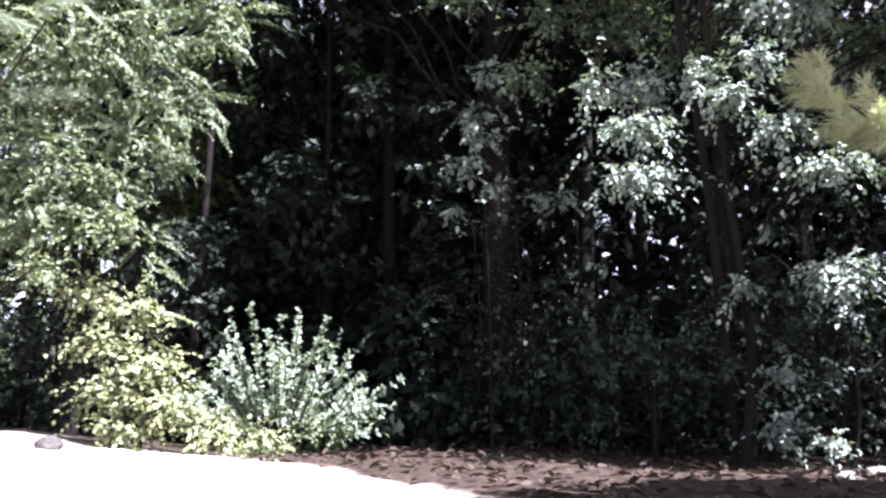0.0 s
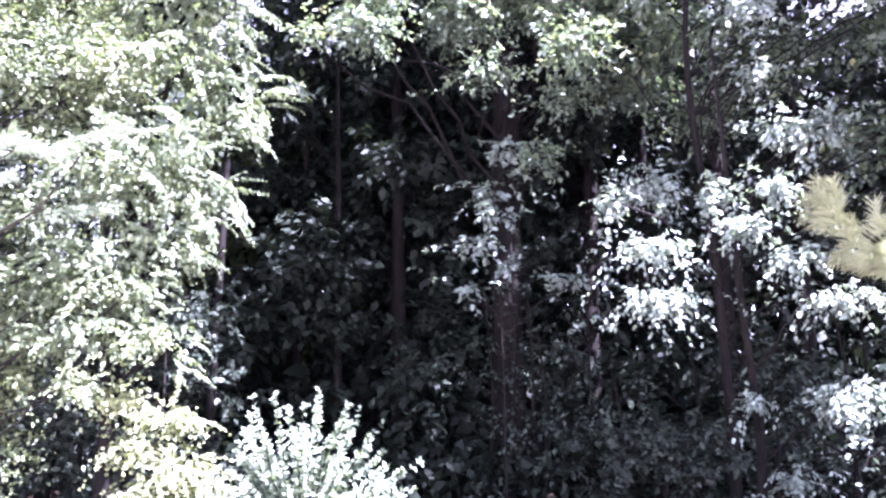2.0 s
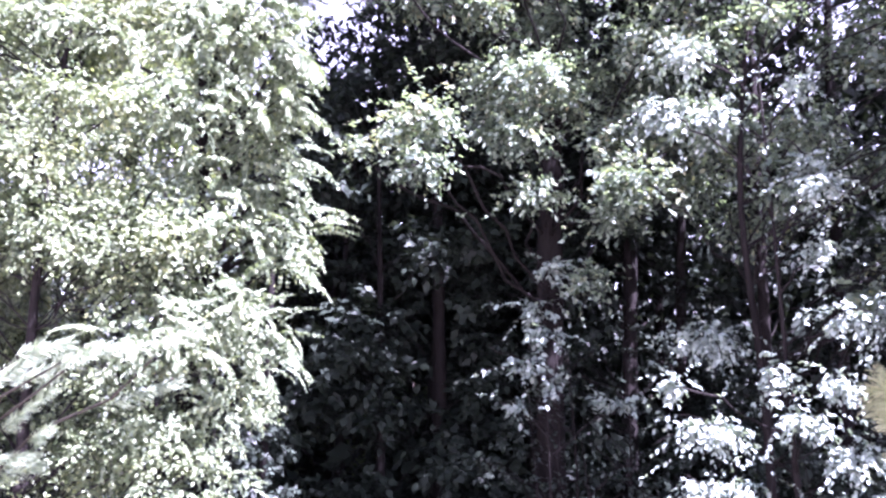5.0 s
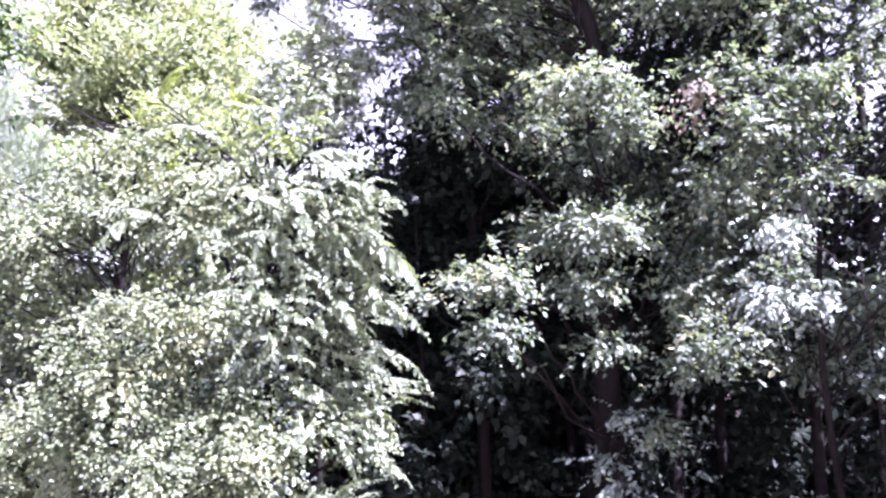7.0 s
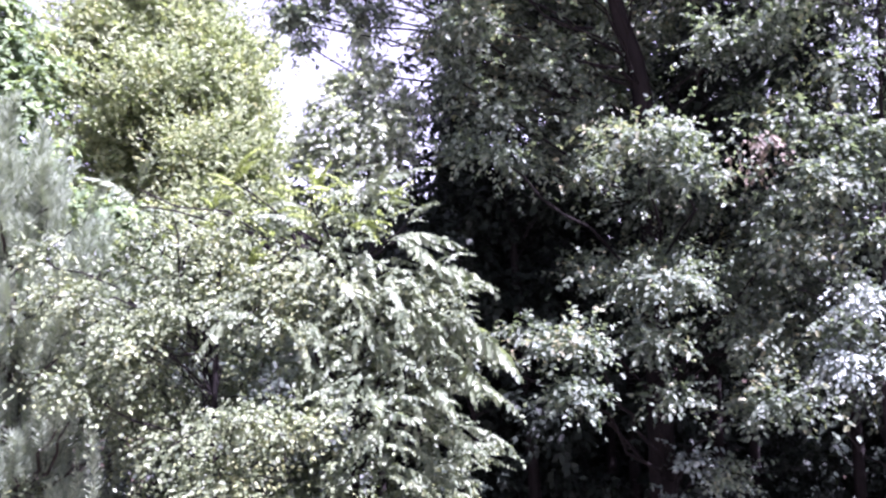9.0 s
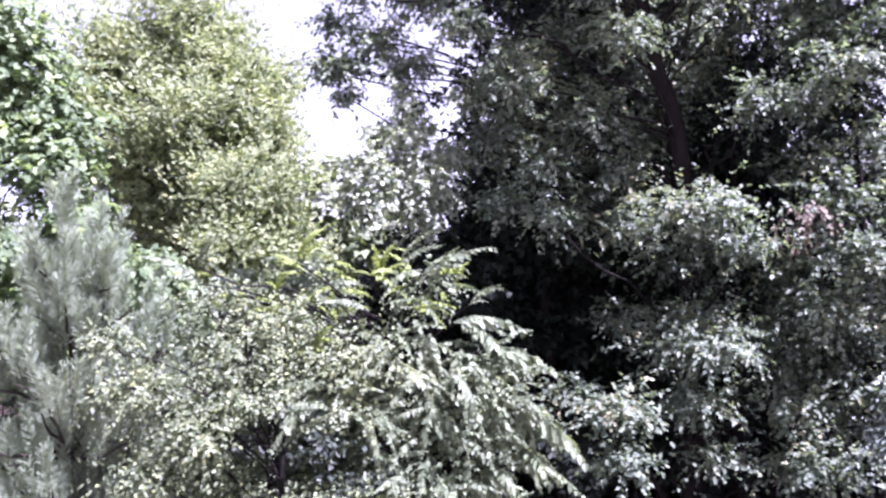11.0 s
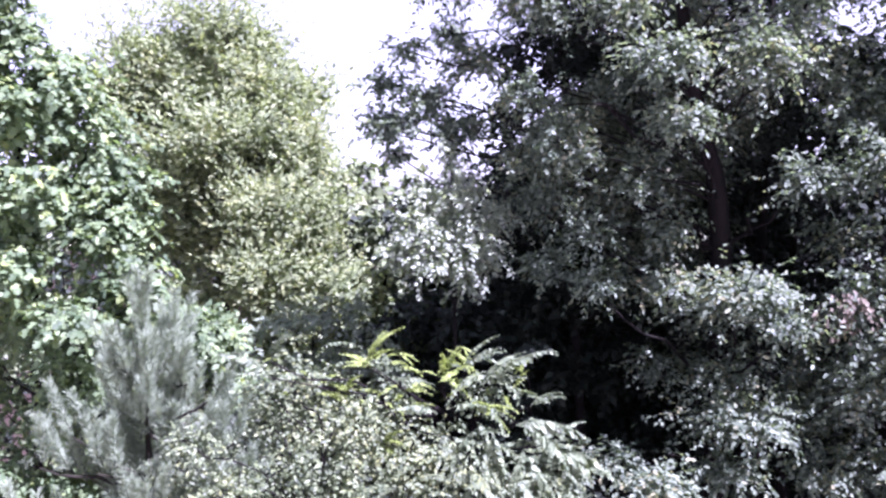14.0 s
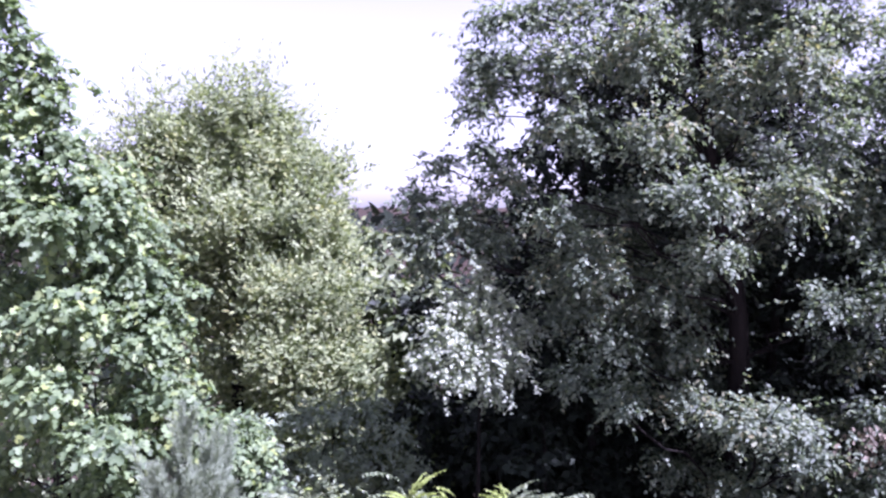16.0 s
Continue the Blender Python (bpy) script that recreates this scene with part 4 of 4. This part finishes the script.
def build_feather_tree():
    """A tree with long feather leaves; tufts at the limb ends, the outer leaves each a part of its limb."""
    meshes = [f.mesh("frond") for f in FRONDS]
    young = [f.mesh("young_frond") for f in FRONDS[:3]]
    heavy = [f.mesh("hanging_frond") for f in HEAVY]
    for m in meshes + heavy:
        m.materials.append(FROND_LEAF)
    for m in young:
        m.materials.append(YOUNG_FROND)
    knots = [(-3.3, 6.7, 0.3), (-3.25, 6.6, 2.2), (-3.1, 6.4, 4.6), (-3.05, 6.2, 6.5)]
    root = thing("feather_leaf_tree", knots[0], "sunlit tree with long drooping feather leaves, yellow-green at its top", "tree")
    bpy.context.view_layer.update()
    line = spline(knots, 20)
    v, q = tube(line, np.linspace(0.09, 0.02, 20), 10, 0.04)
    part("trunk", mesh_of("trunk", v, q, smooth=True), BARK, root)
    lower = [
        (-2.66, 5.60, 3.72, 0.6, 0.36), (-2.38, 6.20, 3.45, 0.38, 0.26), (-2.96, 5.20, 3.57, 0.48, 0.35),
        (-2.51, 6.20, 3.02, 0.35, 0.30), (-3.08, 5.60, 2.84, 0.46, 0.37), (-2.77, 6.00, 2.58, 0.43, 0.29),
        (-3.13, 5.50, 2.24, 0.26, 0.31), (-2.56, 6.20, 2.09, 0.20, 0.29), (-2.15, 6.80, 4.64, 0.23, 0.17),
        (-2.26, 6.40, 4.29, 0.33, 0.16), (-2.46, 6.50, 3.58, 0.33, 0.22), (-2.35, 6.00, 6.4, 0.27, 0.33),
        (-2.37, 6.30, 4.96, 0.39, 0.28), (-2.61, 6.00, 5.73, 0.48, 0.38),
    ]
    upper = [
        (-2.33, 5.60, 6.3, 0.29, 0.24), (-2.3, 5.70, 5.88, 0.25, 0.15), (-2.48, 6.00, 5.36, 0.31, 0.31),
        (-2.32, 6.30, 4.63, 0.37, 0.26), (-2.83, 5.50, 5.58, 0.43, 0.38), (-2.52, 5.70, 6.5, 0.39, 0.20),
        (-2.74, 5.60, 6.28, 0.34, 0.24), (-2.27, 5.70, 5.84, 0.29, 0.20), (-3.58, 5.50, 6.24, 0.37, 0.28),
        (-2.87, 6.00, 7.2, 0.41, 0.15), (-3.70, 6.20, 7.2, 0.31, 0.21), (-4.6, 6.60, 7.2, 0.49, 0.22),
        (-2.9, 6.00, 7.15, 0.42, 0.21), (-3.91, 6.20, 7.2, 0.42, 0.26),
    ]
    upper += [(-3.07, 5.75, 6.62, 0.3, 0.22), (-3.3, 5.75, 6.78, 0.28, 0.2), (-2.97, 5.7, 6.3, 0.28, 0.24), (-2.93, 5.7, 5.95, 0.28, 0.24)]
    middle = [(rng.uniform(-3.3, -2.35), rng.uniform(5.6, 6.4), z, 0.36, 0.3) for z in np.arange(2.6, 6.2, 0.4)]
    made = 0
    for x, y, z, rx, rz in upper[::-1] + lower + middle:
        start, along = at_height(line, max(0.8, z - 0.5 * math.hypot(x + 3.1, y - 6.3) - 0.2))
        end = np.array((x, y, z))
        g = Gather()
        g.add(*tube(bent(start, end, 8, -0.05, 0.05), np.linspace(0.035, 0.012, 8), 6, 0.05))
        limb = part("limb", g.mesh("limb", True), BARK, root)
        rest = Gather()
        n = int((11 + 44 * rx * rz / 0.12 ** 0.5) * (0.7 if z > 6.9 else 1))
        for i in range(n):
            d = rng.normal(size=3)
            d /= np.linalg.norm(d)
            at = end + d * (rx * 0.9, rx * 0.85, max(rz, 0.32)) * rng.uniform(0.1, 1) ** 0.5
            turn = math.atan2(d[1], d[0] + (0.5 if x > -2.75 else 0.1)) + rng.normal(0, 0.7)
            m = Matrix.Translation(at) @ Euler((rng.normal(0, 0.5), rng.normal(-0.35 if z > 6.9 else 0.05, 0.42), turn)).to_matrix().to_4x4() @ Matrix.Scale(rng.uniform(0.6, 1.05) * (0.62 if z < 3.3 else 0.9), 4)
            bright = z > 6.9 and rng.uniform() < 0.7
            if bright:
                m = m @ Matrix.Scale(0.75, 4)
            if made < 240 and (bright or (x > -2.75 and i % 4 == 0)):
                ob = part("frond", young[i % 3] if bright else meshes[i % 6], FROND_LEAF, limb, "yellow-green young feather leaf" if bright else "")
                ob.matrix_basis = m
                made += 1
            else:
                f = FRONDS[i % 6]
                fv = np.concatenate(f.v)
                rot = np.array(m)
                rest.add(fv @ rot[:3, :3].T + rot[:3, 3], np.concatenate(f.q))
        (lv, lq), _, _ = sprig_leaves(end, (rx, rx * 0.85, max(rz, 0.3)), 1900 * rx * max(rz, 0.3), 0.048, OVAL, droop=0.4, reach=0.25, up=0.7, tight=True)
        rest.add(lv, lq)
        fol = part("foliage", rest.mesh("foliage"), FROND_LEAF, limb)
        fol["kind"] = "stuff"
    # long shoots that reach out of the crown, and the young leaves at its top
    reach = [((-2.93, 5.9, 7.2), (-2.18, 5.8, 7.46), 0), ((-3.1, 5.9, 7.35), (-2.5, 5.8, 7.72), 0), ((-2.55, 5.7, 6.85), (-2.0, 5.6, 6.66), 0),
             ((-2.4, 5.7, 6.2), (-1.75, 5.6, 5.9), 0), ((-3.0, 5.8, 7.0), (-2.5, 5.7, 6.9), 1), ((-2.5, 5.8, 7.0), (-2.25, 5.7, 7.12), 0),
             ((-3.3, 5.9, 7.25), (-3.1, 5.8, 7.6), 1), ((-3.35, 5.9, 7.3), (-3.2, 5.8, 7.25), 1), ((-4.0, 5.9, 7.45), (-3.7, 5.8, 7.66), 1),
             ((-4.0, 6.0, 7.4), (-4.3, 5.8, 7.45), 1), ((-3.9, 5.8, 6.7), (-3.6, 5.6, 6.82), 1), ((-4.2, 5.9, 7.2), (-4.1, 5.7, 7.3), 1),
             ((-4.9, 6.1, 7.3), (-5.35, 5.9, 7.6), 0), ((-4.9, 6.1, 7.45), (-4.6, 5.9, 7.72), 0), ((-2.2, 5.7, 6.4), (-1.85, 5.5, 6.3), 0),
             ((-2.2, 5.7, 5.6), (-1.7, 5.5, 5.4), 0), ((-2.1, 5.9, 5.2), (-1.65, 5.7, 5.0), 0), ((-2.3, 5.9, 6.6), (-1.95, 5.8, 6.5), 0),
             ((-2.65, 5.7, 6.86), (-2.11, 5.5, 6.74), 2), ((-2.38, 5.7, 6.59), (-1.99, 5.5, 6.33), 2), ((-2.23, 5.7, 6.1), (-1.82, 5.5, 5.78), 2),
             ((-2.58, 5.7, 6.14), (-2.23, 5.5, 5.94), 2), ((-2.95, 5.7, 6.22), (-2.74, 5.5, 6.04), 2), ((-2.71, 5.7, 6.23), (-2.35, 5.5, 6.0), 2),
             ((-3.37, 5.7, 5.81), (-3.12, 5.5, 5.6), 2), ((-2.45, 5.7, 5.59), (-2.2, 5.5, 5.33), 2), ((-2.15, 5.7, 5.72), (-1.91, 5.5, 5.54), 2),
             ((-2.85, 5.7, 6.78), (-2.9, 5.5, 6.47), 2), ((-2.58, 5.7, 6.64), (-2.68, 5.5, 6.34), 2)]
    for i, (a, b, bright) in enumerate(reach):
        start, _ = at_height(line, a[2] - 0.4)
        g = Gather()
        g.add(*tube(bent(start, a, 6, -0.05, 0.05), np.linspace(0.016, 0.007, 6), 5, 0.05))
        limb = part("limb", g.mesh("limb", True), BARK, root)
        a, b = Vector(a), Vector(b)
        for j in range(4 if bright else 3):
            d = (b - a) * rng.uniform(0.85, 1.1) + Vector(rng.normal(0, 0.07 + 0.05 * (j > 0), 3))
            flat = math.hypot(d.x, d.y)
            size = d.length / 0.62 * (0.9 if bright == 1 else 1)
            m = Matrix.Translation(a) @ Euler((rng.normal(0, 0.3), -math.atan2(d.z, flat) - 0.35, math.atan2(d.y, d.x))).to_matrix().to_4x4() @ Matrix.Scale(size, 4)
            ob = part("frond", young[(i + j) % 3] if bright == 1 else heavy[j % 3] if bright == 2 else meshes[(i + j) % 6], FROND_LEAF, limb, "yellow-green young feather leaf" if bright == 1 else "")
            ob.matrix_basis = m


def needle_brush(g, at, way, length, needles, reach):
    """A pine shoot: a stem with long needles all round it."""
    way = np.asarray(way) / np.linalg.norm(way)
    s = rng.uniform(0, 1, needles)
    base = at + way * (s * length)[:, None]
    d = rng.normal(size=(needles, 3))
    d -= (d @ way)[:, None] * way
    d /= np.linalg.norm(d, axis=1, keepdims=True)
    axis = d * 0.7 + way * (0.7 + 0.5 * s)[:, None]
    axis /= np.linalg.norm(axis, axis=1, keepdims=True)
    tip = base + axis * reach * rng.uniform(0.7, 1.1, needles)[:, None] - np.array((0, 0, 0.02))
    side = np.cross(axis, rng.normal(size=(needles, 3)))
    side *= 0.0026 / np.linalg.norm(side, axis=1, keepdims=True)
    v = np.stack([base - side, base + side, tip + side * 0.6, tip - side * 0.6], 1).reshape(-1, 3)
    g.add(v, np.arange(needles * 4).reshape(-1, 4))


def build_pine():
    knots = [(-6.1, 6.4, 0.3), (-6.15, 6.35, 4.0), (-6.1, 6.25, 7.9)]
    root = thing("pine_tree", knots[0], "young pine with soft grey-green needle brushes", "tree")
    bpy.context.view_layer.update()
    line = spline(knots, 18)
    v, q = tube(line, np.linspace(0.1, 0.012, 18), 10, 0.05)
    part("trunk", mesh_of("trunk", v, q, smooth=True), PINE_BARK, root)
    ends = []
    for z in np.arange(2.4, 7.7, 0.42):
        span = min(1.5, 0.14 + 0.45 * (7.85 - z))
        for a in rng.uniform(0, 2 * math.pi) + np.arange(6) * math.pi / 3:
            a += rng.normal(0, 0.2)
            k = span * rng.uniform(0.75, 1.1)
            ends.append((-6.1 + k * math.cos(a), 6.3 + k * math.sin(a), z + 0.25 * k + rng.normal(0, 0.06)))
    ends += [(-3.7, 4.6, 3.4), (-3.2, 4.6, 3.45), (-2.75, 4.65, 3.4), (-3.9, 4.6, 3.25), (-3.4, 4.55, 3.35), (-4.4, 5.3, 4.0), (-5.3, 5.3, 5.5),
             (-5.5, 6.1, 7.1), (-5.25, 6.1, 6.7), (-5.4, 6.0, 6.6), (-5.5, 6.1, 6.1), (-5.2, 6.0, 6.2), (-5.0, 5.9, 6.3), (-5.3, 5.9, 5.7), (-5.65, 6.0, 7.3), (-6.5, 6.0, 6.5), (-6.6, 6.0, 5.8)]
    ends += [(-6.0, 5.5, 5.7), (-6.4, 5.5, 5.2), (-5.7, 5.4, 5.1), (-6.1, 5.6, 6.3), (-5.9, 5.3, 4.6)]
    ends.append((-6.1, 6.25, 7.85))
    for e in ends:
        e = np.array(e)
        start, _ = at_height(line, e[2] - 0.45 * math.hypot(e[0] + 6.1, e[1] - 6.3))
        pts = bent(start, e, 7, 0.04, 0.04)
        g, brush = Gather(), Gather()
        g.add(*tube(pts, np.linspace(0.025, 0.008, 7), 5, 0.05))
        for i in (1, 2, 3, 4, 5, 6):
            for _ in range(1):
                way = (pts[-1] - pts[0]) / (np.linalg.norm(pts[-1] - pts[0]) + 1e-6) * 0.35 + (0, 0, 1.1) + rng.normal(0, 0.14, 3)
                if e[1] < 4.8:
                    way = np.array((0.7, -0.1, 0.35)) + rng.normal(0, 0.45, 3)
                p = pts[i] + rng.normal(0, 0.05, 3)
                g.add(*tube(np.stack([p, p + way * 0.12]), (0.007, 0.004), 3))
                needle_brush(brush, p, way, rng.uniform(0.36, 0.55), 250, 0.115)
        limb = part("limb", g.mesh("limb", True), PINE_BARK, root)
        fol = part("needles", brush.mesh("needles"), NEEDLE, limb)
        fol["kind"] = "stuff"
    # a second pine at the right-hand edge, sunlight on one bough put into its yellow colour
    root2 = thing("pine_tree", (4.6, 5.4, 0.25), "pine with a drooping bough coloured pale yellow as if sunlit", "tree")
    bpy.context.view_layer.update()
    line2 = spline([(4.6, 5.4, 0.25), (4.55, 5.4, 3.0), (4.5, 5.4, 6.5)], 14)
    v, q = tube(line2, np.linspace(0.09, 0.02, 14), 9, 0.05)
    part("trunk", mesh_of("trunk", v, q, smooth=True), PINE_BARK, root2)
    for e in ((2.85, 5.15, 3.15), (3.0, 5.05, 2.92)):
        pts = bent((3.9, 5.0, 2.15 if e[2] > 3 else 1.95), e, 8, -0.06, 0.02)
        g, brush = Gather(), Gather()
        g.add(*tube(pts, np.linspace(0.028, 0.008, 8), 5, 0.05))
        for i in range(2, 8):
            for _ in range(4):
                way = np.array((-0.6, -0.1, 0.25)) + rng.normal(0, 0.3, 3)
                needle_brush(brush, pts[i] + rng.normal(0, 0.05, 3), way, 0.24, 150, 0.13)
        limb = part("limb", g.mesh("limb", True), PINE_BARK, root2)
        fol = part("needles", brush.mesh("needles"), LIT_NEEDLE, limb, "needles coloured pale yellow as if sunlit")
        fol["kind"] = "stuff"


build_oak()
build_right_side()
build_forest()
build_left_trees()
build_feather_tree()
build_pine()
